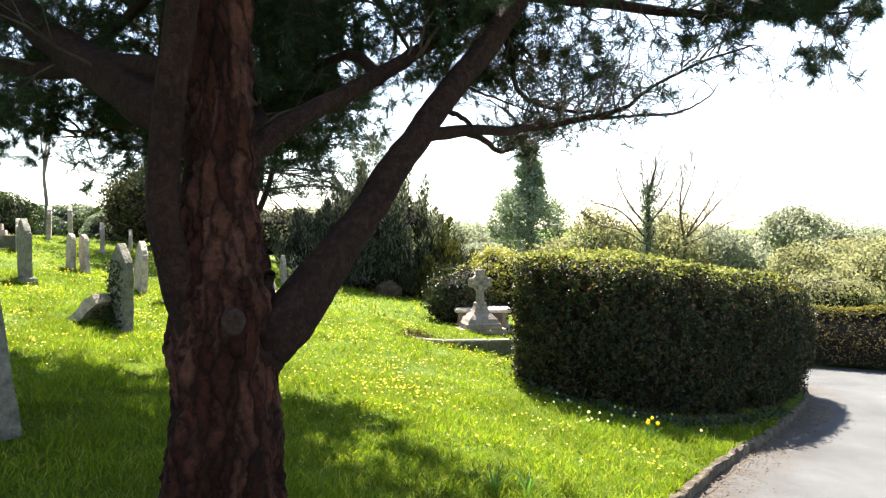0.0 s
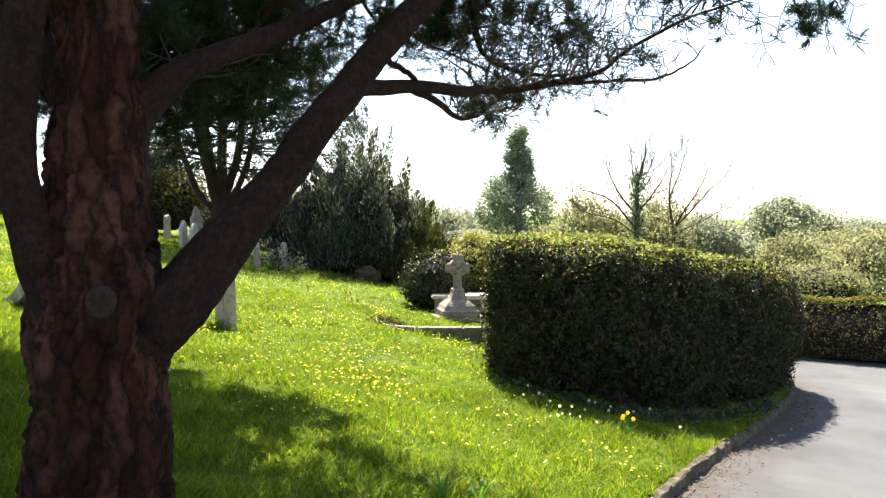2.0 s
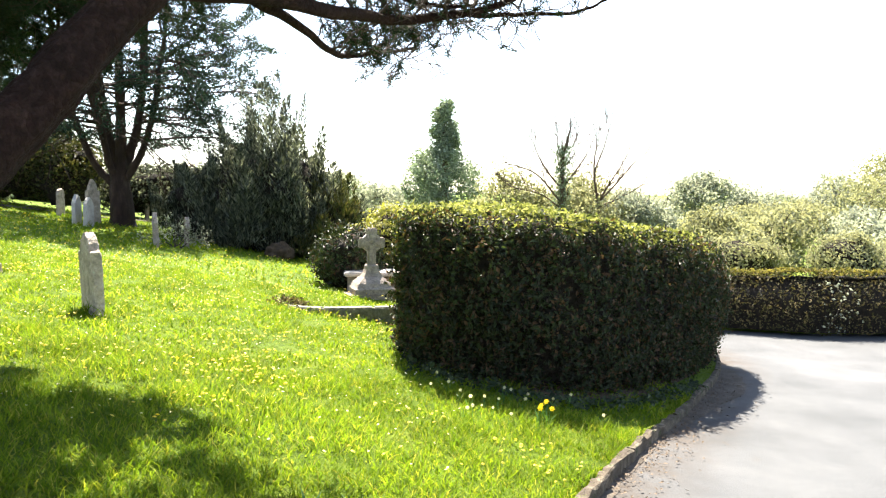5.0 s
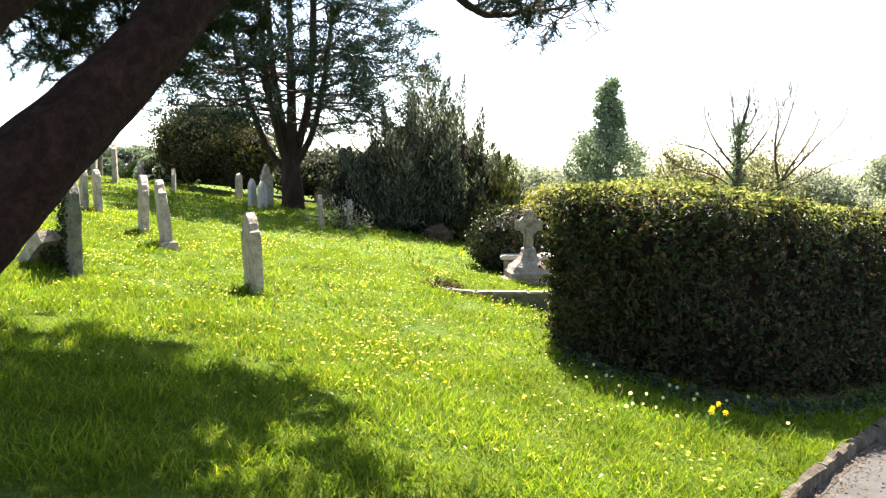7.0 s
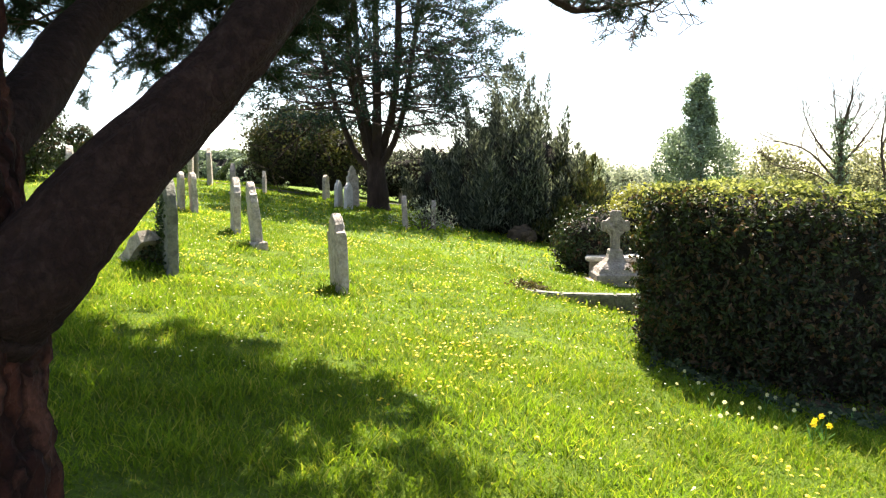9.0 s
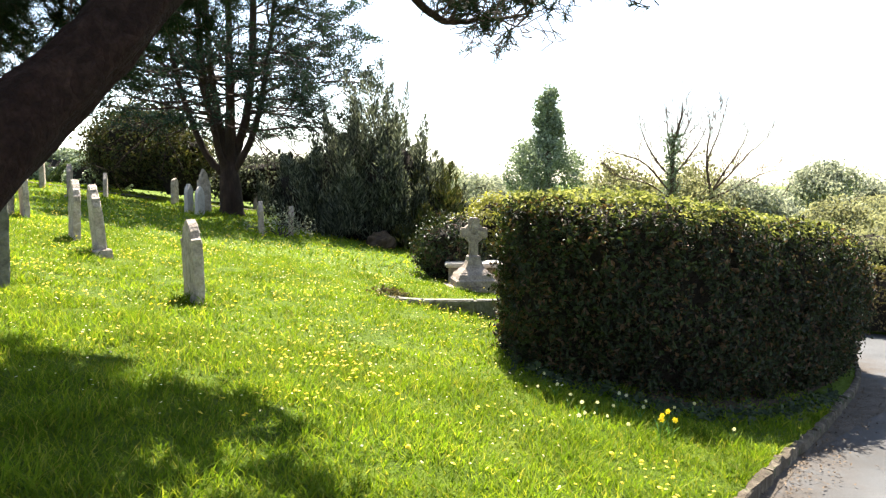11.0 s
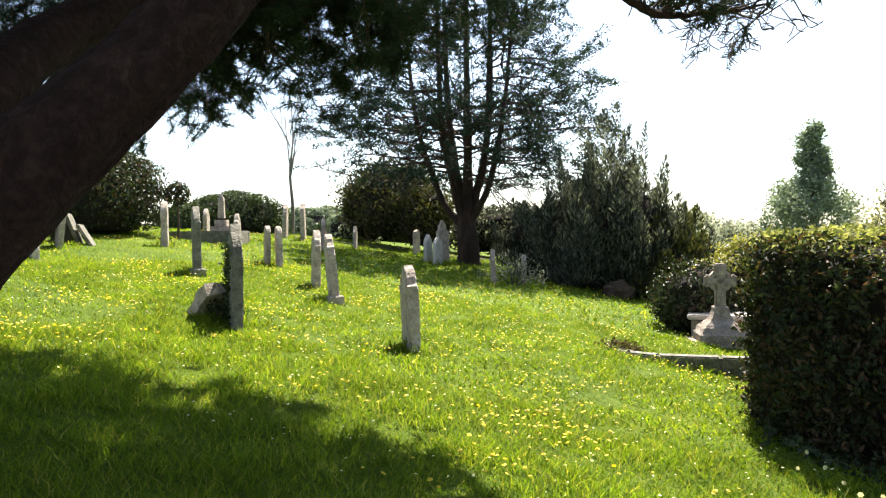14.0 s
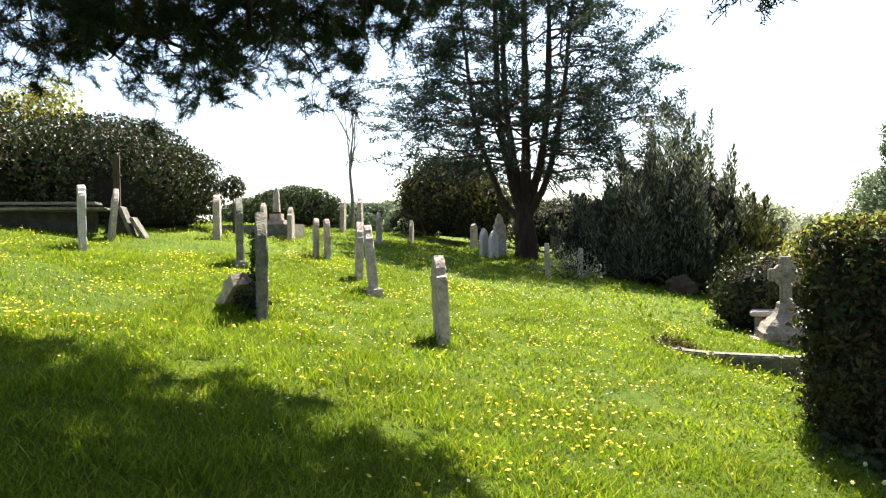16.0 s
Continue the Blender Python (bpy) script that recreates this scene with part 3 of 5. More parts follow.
def feathery(name, x, y, r, height, plumes, label, seed, material, leaf=0.1, per=420, category="bush", wide=0.5):
    """A yew or juniper of many leaning plumes that overlap into one ragged cone."""
    rng = np.random.default_rng(seed)
    ob = thing(name, x, y, gz(x, y) - 0.05, label, category)
    # dark ball inside the plumes; the depth of shade is in its colour
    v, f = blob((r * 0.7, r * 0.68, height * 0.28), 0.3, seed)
    part_np("core", v + [0, 0, height * 0.26], f, M_CORE, ob, "solid inner hull, near-black for the shade inside the bush", True)
    cs, ds = [], []
    for q in range(plumes):
        a, s = rng.uniform(0, 6.283), math.sqrt(rng.random())
        h = height * (1 - 0.6 * s ** 1.2) * rng.uniform(0.62, 1.04)
        z0 = h * rng.uniform(0.0, 0.6)
        t = rng.random(per)
        w = wide * (1 - t) ** 0.7 * (0.3 + t ** 0.3) * rng.uniform(0.6, 1.3) * rng.random(per) ** 0.35
        th = rng.uniform(0, 6.283, per)
        lean = rng.uniform(0.05, 0.35) * s * (h - z0)
        bend = rng.normal(0, 0.18, 2)
        bx, by = r * 0.85 * s * math.cos(a), r * 0.85 * s * math.sin(a)
        cs.append(np.column_stack([bx + np.cos(th) * w + (math.cos(a) * lean + bend[0]) * t ** 1.5, by + np.sin(th) * w + (math.sin(a) * lean + bend[1]) * t ** 1.5, z0 + (h - z0) * t - 0.25 * w]))
        ds.append(np.column_stack([np.cos(th), np.sin(th), 0.4 + 0 * th]))
    c, d = np.vstack(cs), np.vstack(ds)
    ok = c[:, 2] > 0.02
    c, d = c[ok], d[ok]
    v, f = leaf_cards(c, d, leaf * 1.45, rng, 0.9, 0.22, 0.05, d * 0.55 + [0, 0, 0.75])
    part_np("foliage", v, f, material, ob)
    return ob


# ---- the near pine ----
rng = np.random.default_rng(11)
TX, TY = -1.66, 2.32
TZ = gz(TX, TY)
pine = thing("pine_tree", TX, TY, TZ - 0.05, "leaning old pine with reddish plated bark and low spreading limbs", "tree")
P0 = np.array([TX, TY, TZ - 0.05])
PINE = {
    "trunk": ([(-1.64, 2.32, 0.4), (-1.635, 2.31, 0.95), (-1.63, 2.31, 1.45), (-1.645, 2.33, 1.8), (-1.66, 2.36, 2.2), (-1.68, 2.4, 2.9), (-1.65, 2.5, 3.8), (-1.5, 2.6, 5.2), (-1.5, 2.7, 6.5)],
              [0.25, 0.225, 0.215, 0.19, 0.155, 0.14, 0.125, 0.1, 0.06]),
    "front_stem": ([(-1.7, 2.2, 1.5), (-1.77, 2.13, 1.78), (-1.79, 2.1, 2.2), (-1.74, 2.13, 2.7), (-1.68, 2.1, 3.1), (-1.65, 2.0, 3.8), (-1.6, 1.8, 4.8)], [0.09, 0.075, 0.066, 0.066, 0.062, 0.055, 0.03]),
    "right_limb": ([(-1.56, 2.34, 1.38), (-1.36, 2.43, 1.57), (-1.12, 2.72, 1.97), (-0.88, 3.05, 2.42), (-0.62, 3.42, 2.9), (-0.38, 3.72, 3.37), (0.0, 4.05, 4.0), (0.5, 4.5, 4.8)],
                   [0.165, 0.118, 0.08, 0.071, 0.068, 0.065, 0.056, 0.035]),
    "left_limb": ([(-1.7, 2.38, 2.3), (-2.05, 2.45, 2.52), (-2.7, 2.85, 2.86), (-3.25, 3.2, 3.2), (-4.1, 3.7, 3.6)], [0.12, 0.11, 0.095, 0.08, 0.03]),
    "side_limb": ([(-1.7, 2.4, 2.6), (-2.1, 2.5, 2.7), (-2.8, 2.9, 2.78), (-3.6, 3.4, 2.9), (-4.4, 3.9, 2.85)], [0.07, 0.06, 0.05, 0.04, 0.02]),
    "inner_limb": ([(-1.62, 2.38, 2.2), (-1.42, 2.65, 2.45), (-1.2, 3.05, 2.68), (-0.95, 3.5, 2.95), (-0.65, 4.1, 3.3), (-0.4, 4.8, 3.55)], [0.065, 0.052, 0.046, 0.042, 0.035, 0.02]),
    "forward_limb": ([(-1.64, 2.42, 1.75), (-1.75, 2.75, 1.97), (-1.95, 3.2, 2.27), (-2.0, 3.75, 2.57), (-2.3, 4.5, 2.8), (-2.75, 5.1, 2.9), (-3.2, 5.6, 2.84)], [0.09, 0.082, 0.075, 0.06, 0.04, 0.02, 0.004]),
    "drooping_limb": ([(-1.12, 3.2, 2.76), (-1.3, 3.6, 2.98), (-1.7, 4.3, 3.1), (-2.2, 5.1, 2.95), (-2.6, 5.8, 2.75)], [0.04, 0.034, 0.024, 0.014, 0.003]),
    "left_forward_limb": ([(-2.0, 3.75, 2.57), (-2.7, 4.25, 2.72), (-3.4, 4.7, 2.74), (-4.1, 5.0, 2.7)], [0.05, 0.035, 0.02, 0.004]),
    "stub": ([(-1.5, 2.3, 1.6), (-1.43, 2.31, 1.7), (-1.4, 2.32, 1.77)], [0.05, 0.034, 0.02]),
    "low_branch": ([(-0.86, 3.08, 2.44), (-0.66, 3.47, 2.515), (-0.44, 3.9, 2.57), (-0.33, 4.3, 2.645), (-0.15, 4.65, 2.71), (0.2, 4.86, 2.8), (0.4, 4.84, 2.87), (0.58, 4.85, 3.0), (0.86, 4.6, 3.12), (1.2, 4.4, 3.2)],
                   [0.042, 0.034, 0.031, 0.029, 0.027, 0.022, 0.016, 0.012, 0.01, 0.005]),
    "low_tip": ([(0.1, 4.82, 2.775), (0.45, 4.9, 2.785), (0.79, 4.93, 2.8), (1.02, 4.95, 2.9), (1.1, 4.95, 3.02)], [0.016, 0.012, 0.009, 0.006, 0.003]),
    "lowest_branch": ([(-0.66, 3.47, 2.51), (-0.55, 4.2, 2.5), (-0.5, 4.67, 2.515), (-0.36, 5.1, 2.6), (-0.12, 5.5, 2.7)], [0.024, 0.019, 0.017, 0.012, 0.005]),
    "curved_branch": ([(-0.55, 3.5, 3.05), (-0.46, 4.05, 3.25), (-0.42, 4.45, 3.18), (-0.35, 4.8, 2.98), (-0.12, 4.92, 2.87), (0.2, 4.88, 2.82)], [0.026, 0.022, 0.02, 0.018, 0.014, 0.01]),
    "strut": ([(-0.78, 3.2, 2.64), (-0.69, 3.36, 2.6), (-0.6, 3.58, 2.53)], [0.02, 0.014, 0.013]),
    "thin_branch": ([(-0.68, 3.32, 2.78), (-0.5, 3.9, 2.79), (-0.36, 4.4, 2.8), (-0.3, 4.7, 2.83)], [0.008, 0.006, 0.005, 0.004]),
    "far_left_limb": ([(-1.65, 2.5, 3.8), (-2.6, 4.0, 4.0), (-3.6, 5.6, 3.9), (-4.4, 7.0, 3.6)], [0.08, 0.065, 0.035, 0.004]),
    "far_forward_limb": ([(-1.6, 2.6, 4.1), (-1.9, 4.2, 4.2), (-2.3, 6.0, 3.9), (-2.6, 7.1, 3.6)], [0.08, 0.065, 0.035, 0.004]),
    "mid_left_limb": ([(-1.7, 2.5, 3.9), (-3.0, 3.5, 4.1), (-4.6, 4.6, 4.1), (-5.8, 5.4, 3.8)], [0.08, 0.065, 0.035, 0.004]),
    "high_branch": ([(-0.38, 3.72, 3.37), (0.0, 4.1, 3.42), (0.5, 4.28, 3.4), (0.9, 4.3, 3.37), (1.3, 4.3, 3.36), (1.75, 4.3, 3.38)], [0.05, 0.04, 0.032, 0.026, 0.018, 0.006]),
    "upper_left_limb": ([(-1.65, 2.5, 3.5), (-2.3, 3.3, 3.55), (-3.2, 4.2, 3.4), (-4.2, 4.9, 3.1)], [0.07, 0.06, 0.035, 0.004]),
    "upper_forward_limb": ([(-1.6, 2.55, 3.6), (-1.5, 3.6, 3.7), (-1.4, 4.8, 3.6), (-1.3, 6.0, 3.4)], [0.07, 0.06, 0.03, 0.004]),
    # crown limbs above the view, added to cast the shade on the lawn
    "crown_limb_a": ([(-1.5, 2.6, 5.0), (-2.3, 4.0, 5.8), (-3.2, 5.6, 6.0), (-3.8, 7.2, 5.8)], [0.08, 0.065, 0.035, 0.004]),
    "crown_limb_b": ([(-1.5, 2.6, 5.3), (-1.9, 4.2, 5.9), (-2.3, 5.8, 6.0), (-2.7, 7.3, 5.8)], [0.08, 0.065, 0.035, 0.004]),
    "crown_limb_c": ([(-1.5, 2.6, 4.8), (-3.0, 3.4, 5.4), (-4.6, 4.6, 5.5), (-5.8, 5.8, 5.1)], [0.08, 0.065, 0.035, 0.004]),
    "crown_limb_d": ([(-1.5, 2.65, 5.8), (-2.2, 3.6, 6.6), (-3.2, 4.6, 6.9), (-4.4, 5.4, 6.7)], [0.07, 0.06, 0.03, 0.004]),
    "crown_limb_e": ([(-1.5, 2.7, 6.0), (-1.6, 3.8, 6.7), (-1.8, 5.2, 6.7), (-2.1, 6.4, 6.3)], [0.07, 0.06, 0.03, 0.004]),
    "crown_limb_f": ([(-1.5, 2.6, 4.9), (-2.8, 3.9, 5.6), (-4.0, 5.3, 5.8), (-5.0, 6.8, 5.8)], [0.07, 0.06, 0.03, 0.004]),
    "back_limb": ([(-1.7, 2.4, 3.4), (-2.6, 2.2, 3.6), (-3.6, 2.0, 3.7), (-4.5, 2.1, 3.6)], [0.07, 0.06, 0.03, 0.004]),
}
for nm, (pts, rad) in PINE.items():
    big = rad[0] > 0.09
    m = 90 if big else 36
    line = smooth_line(pts, m)
    rr = np.interp(np.linspace(0, 1, m), np.linspace(0, 1, len(rad)), rad)
    if nm == "trunk":
        rr = rr * (1 + 0.16 * np.exp(-np.linspace(0, 6, m)) + 0.05 * np.exp(-((line[:, 2] - 1.5) / 0.2) ** 2))
    else:
        line = line + np.cumsum(rng.normal(0, 0.0035, (m, 3)), 0)
    geo = Geo()
    if nm == "trunk":
        geo.tube(smooth_line(line, 240) - P0, np.interp(np.linspace(0, 1, 240), np.linspace(0, 1, m), rr), 90, 0.11, 4.0)
        for q in geo.v:
            axis = np.column_stack([np.interp(q[:, 2] + P0[2], line[:, 2], line[:, k]) for k in (0, 1)]) - P0[:2]
            away = unit(q[:, :2] - axis)
            for k in range(len(q)):
                w = Vector((q[k, 0] * 15, q[k, 1] * 15, q[k, 2] * 4.2)) + 0.5 * noise.noise_vector(Vector(q[k]) * 9)
                near_, next_ = noise.voronoi(w)[0][:2]
                lift = min(1.0, (next_ - near_) / 0.35)
                q[k, :2] += away[k] * (0.02 * lift - 0.014 + 0.006 * noise.noise(Vector(q[k]) * 45))
    else:
        geo.tube(line - P0, rr, 40 if big else 10, 0.11 if big else 0.05, 4.0)
    geo.make("trunk" if nm == "trunk" else "limb", M_BARK if nm == "trunk" else M_LIMB, pine, {"trunk": "thick reddish-brown plated trunk", "right_limb": "long bare limb rising at an angle"}.get(nm, ""))

# the round scar of a sawn branch, with its healed lip
bm = bmesh.new()
prof = [(0.0, 0.004), (0.018, 0.005), (0.026, 0.01), (0.033, 0.017), (0.041, 0.011), (0.05, -0.012)]
rings = [[bm.verts.new((r_ * math.cos(a_) * (1 + 0.06 * math.sin(3 * a_)), r_ * 1.25 * math.sin(a_), z_)) for a_ in np.linspace(0, 2 * math.pi, 20, endpoint=False)] for r_, z_ in prof[1:]]
mid = bm.verts.new((0, 0, prof[0][1]))
for q in range(20):
    bm.faces.new((mid, rings[0][q], rings[0][(q + 1) % 20]))
    for r0, r1 in zip(rings, rings[1:]):
        bm.faces.new((r0[q], r1[q], r1[(q + 1) % 20], r0[(q + 1) % 20]))
face = np.array([0.30, -0.95, 0.05])
scar_at = np.array([-1.505, 2.105, 1.56])
bmesh.ops.transform(bm, matrix=Matrix.Translation(Vector(scar_at - P0)) @ Vector(face).to_track_quat("Z", "Y").to_matrix().to_4x4(), verts=bm.verts)
part("branch_scar", bm, M_CUT, pine, "pale round scar of a sawn branch", True)

# twigs and needles
twig, tips, dry = Geo(), [], []


def clear(q):
    """Whether a twig keeps off the open space under the tree."""
    x, y, z = q[:, 0] + P0[0], q[:, 1] + P0[1], q[:, 2] + P0[2]
    least = np.where((y > 4.2) & (x < -1.2), 2.1, np.where((y < 3.1) & (x > -2.1), 3.25, np.where(x < -2.1, 2.4, np.where(y > 4.2, 2.43, 2.5))))
    return bool((z > least).all())


def spawn(nm, start, count, length, depth=2, droop=0.0, updir=0.35, kids=2, radius=0.012):
    pts, rad = PINE[nm]
    line = smooth_line(pts, 60)
    made = 0
    for _ in range(count * 6):
        if made == count:
            break
        q = rng.uniform(start, 1.0)
        k = min(58, int(q * 59))
        d = unit(line[k + 1] - line[k])
        side = unit(np.cross(d, rng.normal(0, 1, 3)) + np.array([0, 0, updir]))
        geo, ends = Geo(), []
        branching(geo, ends, line[k] - P0, d * 0.5 + side * 0.8, length * rng.uniform(0.5, 1.15), radius, depth, rng, droop, 0.6, kids, 5, 0.3, 0.003, 4)
        if clear(np.vstack(geo.v)):
            for gv, gf in zip(geo.v, geo.f):
                twig.v.append(gv)
                twig.f.append(gf + twig.n)
            twig.n += geo.n
            tips.extend(ends)
            made += 1


spawn("left_limb", 0.35, 8, 0.8)
spawn("side_limb", 0.25, 11, 0.75)
spawn("inner_limb", 0.45, 16, 0.6)
spawn("forward_limb", 0.3, 24, 0.65)
spawn("drooping_limb", 0.4, 20, 0.4)
spawn("left_forward_limb", 0.15, 30, 0.6)
spawn("far_left_limb", 0.25, 20, 0.95)
spawn("far_forward_limb", 0.25, 31, 0.9)
spawn("mid_left_limb", 0.25, 14, 0.95)
spawn("high_branch", 0.3, 8, 0.34, updir=1.0, radius=0.009)
spawn("high_branch", 0.6, 9, 0.24, updir=0.6, radius=0.007)
spawn("curved_branch", 0.1, 6, 0.4, updir=0.9, radius=0.009)
dense = len(tips)
spawn("low_branch", 0.3, 26, 0.42, updir=0.9, radius=0.008)
spawn("curved_branch", 0.25, 30, 0.5, updir=0.1, radius=0.008)
spawn("lowest_branch", 0.2, 22, 0.3, updir=0.1, radius=0.006)
spawn("high_branch", 0.2, 20, 0.4, updir=0.4, radius=0.008)
spawn("low_tip", 0.2, 6, 0.2, 1, updir=0.7, radius=0.005)
sparse = tips[dense:]
del tips[dense:]
spawn("right_limb", 0.66, 16, 0.9)
spawn("upper_left_limb", 0.3, 10, 0.8)
spawn("upper_forward_limb", 0.2, 20, 0.8)
spawn("back_limb", 0.2, 8, 0.8)
spawn("trunk", 0.5, 34, 1.4)
spawn("front_stem", 0.6, 8, 0.8)
lower = len(tips)
for nm in ("crown_limb_a", "crown_limb_b", "crown_limb_c", "crown_limb_d", "crown_limb_e", "crown_limb_f"):
    spawn(nm, 0.15, 36, 1.15, kids=2)
crown = tips[lower:]
# the unseen crown is trimmed so its lawn shadow ends evenly on the lane side
crown = [q for q in crown if q[0][0] + P0[0] < np.interp(q[0][1] + P0[1], [6.4, 7.4, 7.9, 8.4, 9.0], [-1.1, -1.15, -1.35, -1.8, -2.9])]
del tips[lower:]
twig.make("twig_growth", M_TWIG, pine, "thin crooked bare twigs")
tips += [q for q in sparse if rng.random() < 0.09]
v, f = tufts(tips, rng, 0.062, 56, 0.0021)
part_np("needles", v, f, M_NEEDLE, pine, "dark blue-green needle brushes")
# broad cards out of view, there only to block sun and sky
v, f = tufts(crown, rng, 0.2, 22, 0.042)
part_np("crown_needles", v, f, M_NEEDLE, pine, "oversized needles of the unseen upper crown, added to shade the lawn")


# ---- conifers further off ----
M_PINE_STEM = plain("dark_pine_bark", [(0.25, (0.02, 0.012, 0.01)), (0.55, (0.05, 0.03, 0.024)), (0.8, (0.1, 0.064, 0.05))], 6, 0.95, bstr=1, bdist=0.03, stretch=(1, 1, 0.3))


def candelabra_pine(name, x, y, height, label, seed, material):
    """A pine with a short thick bole that splits into upright stems; flat boughs end in pads of needles."""
    rng = np.random.default_rng(seed)
    ob = thing(name, x, y, gz(x, y) - 0.1, label, "tree")
    bole = Geo()
    bole.tube(smooth_line([(0, 0, 0), (0.02, 0, 0.5), (-0.03, 0, 1.1), (-0.08, 0.02, 1.75)], 24), np.interp(np.linspace(0, 1, 24), [0, 0.15, 0.6, 1], [0.42, 0.31, 0.27, 0.25]), 18, 0.14)
    bole.make("trunk", M_PINE_STEM, ob, "thick short dark bole")
    bough, tips = Geo(), []
    stems = ((-0.95, 0.2, 1.0, 0.13), (-0.5, -0.25, 0.96, 0.14), (-0.12, 0.3, 1.0, 0.16), (0.15, -0.2, 0.98, 0.15), (0.62, 0.15, 0.92, 0.13), (1.2, -0.1, 0.75, 0.1), (-1.5, -0.3, 0.78, 0.1), (0.3, 0.9, 0.85, 0.1), (-0.3, -0.9, 0.8, 0.1))
    for sx, sy, hh, r0 in stems:
        h = height * hh
        z0 = rng.uniform(1.0, 1.7)
        pts = [(0.1 * sx, 0.1 * sy, z0), (0.45 * sx, 0.45 * sy, z0 + 0.7), (0.8 * sx, 0.8 * sy, 3.3), (sx, sy, 4.8), (1.1 * sx, 1.1 * sy, h * 0.75), (1.25 * sx, 1.25 * sy, h)]
        line = smooth_line(pts, 44)
        line = line + np.cumsum(rng.normal(0, 0.008, line.shape), 0)
        geo = Geo()
        geo.tube(line, np.interp(np.linspace(0, 1, 44), [0, 0.2, 0.6, 1], [r0 * 1.05, r0 * 0.9, r0 * 0.62, 0.03]), 9, 0.08)
        geo.make("stem", M_PINE_STEM, ob)
        for q in np.linspace(0.3, 1.0, 17):
            k = min(42, int((q + rng.normal(0, 0.02)) * 43))
            z = line[k, 2]
            b = math.atan2(sy, sx) + rng.normal(0, 1.1)
            reach = float(np.interp(z, [2.0, 2.6, 3.6, 6.0, 9.0, height], [1.3, 3.5, 3.7, 2.3, 1.2, 0.5])) * rng.uniform(0.5, 1.05) - 0.35 * math.hypot(sx, sy)
            branching(bough, tips, line[k], (math.cos(b), math.sin(b), rng.uniform(-0.02, 0.3) if z > 3.0 else rng.uniform(-0.04, 0.08)), max(0.5, reach), 0.038, 1, rng, 0.006, 0.5, 2, 6, 0.13, 0.011, 4)
    bough.make("bough_growth", M_PINE_STEM, ob, "dark level boughs")
    c = np.array([t[0] for t in tips])
    d = np.array([t[1] for t in tips])
    out = np.hypot(c[:, 0], c[:, 1])
    ok = (c[:, 2] > 2.2) & (rng.random(len(c)) < np.clip(0.03 + 0.3 * np.maximum(out - 0.5, 0) + 0.09 * np.maximum(c[:, 2] - 6, 0), 0, 0.8))
    c, d = c[ok], d[ok]
    cards = 40
    c, d = np.repeat(c, cards, 0), np.repeat(d, cards, 0)
    u = unit(rng.normal(0, 1, c.shape))
    c = c + u * (0.24 * rng.random((len(c), 1)) ** 0.5) * [1, 1, 0.42] + d * rng.uniform(-0.15, 0.2, (len(c), 1)) + [0, 0, 0.06]
    v, f = leaf_cards(c, u + [0, 0, 0.5], 0.125, rng, 0.8, 0.24, 0.03)
    part_np("needles", v, f, material, ob, "dark needle pads")
    return ob


candelabra_pine("many_stemmed_pine", -8.87, 20.8, 11.0, "large dark conifer with many upright stems behind the headstones", 21, M_PINE_FAR)

# ---- dark shrubs behind the lawn ----
feathery("yew_bush", -4.55, 19.9, 2.0, 4.85, 125, "tall broad dark feathery yew", 31, M_YEW)
feathery("yew_bush", -6.2, 20.4, 1.6, 3.5, 60, "dark feathery yew bush beside the conifer", 32, M_YEW)
feathery("yew_bush", -3.0, 19.6, 1.25, 2.7, 46, "brownish feathery yew bush", 33, M_HEDGE_BROWN)
feathery("juniper_bush", -2.0, 20.0, 1.15, 2.1, 36, "spiky grey-green juniper bush", 34, M_YEW)
feathery("juniper_bush", -0.9, 20.8, 1.1, 1.8, 30, "low spiky grey-green juniper bush", 35, M_IVY)
bush("yew_hedge", -12.9, 23.5, (1.9, 1.5, 3.0), "big ragged brownish yew behind the graves", 0.12, 20000, M_HEDGE_BROWN, 36, lobes=44, fuzz=0.28)
bush("yew_hedge", -11.5, 23.0, (1.2, 1.1, 2.3), "low ragged brownish yew beside the conifer", 0.12, 9000, M_HEDGE_BROWN, 54, lobes=30, fuzz=0.3)
bush("yew_hedge", -13.9, 23.4, (1.0, 1.0, 2.4), "low ragged brownish yew behind the graves", 0.12, 7000, M_HEDGE_BROWN, 55, lobes=30, fuzz=0.3)
bush("yew_hedge", -9.9, 25.8, (2.4, 1.4, 2.0), "dark rounded yew behind the conifer", 0.12, 14000, M_YEW, 37, lobes=30)
bush("clipped_bush", -18.2, 21.5, (1.9, 1.9, 1.55), "large domed clipped dark bush", 0.1, 24000, M_CLIPPED, 38, lobes=140, fuzz=0.04, dome=True, low=0.3)
bush("clipped_bush", -15.3, 24.5, (1.1, 1.2, 1.2), "low domed pale clipped bush", 0.1, 11000, M_IVY, 39, lobes=110, fuzz=0.05, dome=True)
bush("clipped_bush", -16.5, 27.5, (2.6, 1.4, 1.5), "low clipped grey-green bush", 0.14, 24000, M_CLIPPED, 40, lobes=120, fuzz=0.05, dome=True)
bush("clipped_bush", -21.5, 23.0, (2.4, 1.5, 1.2), "low rounded dark hedge bush", 0.14, 22000, M_CLIPPED, 46, lobes=120, fuzz=0.06, dome=True)
bush("clipped_bush", -20.5, 29.0, (4.0, 1.6, 1.4), "long low grey-green hedge bush", 0.17, 24000, M_IVY, 47, lobes=80, fuzz=0.06, dome=True)
bush("photinia_hedge", -14.1, 11.6, (2.0, 2.6, 2.35), "big rounded hedge with red-tipped leaves", 0.085, 46000, M_PHOTINIA, 41, "hedge", lobes=170, fuzz=0.07, dome=True, low=0.28)
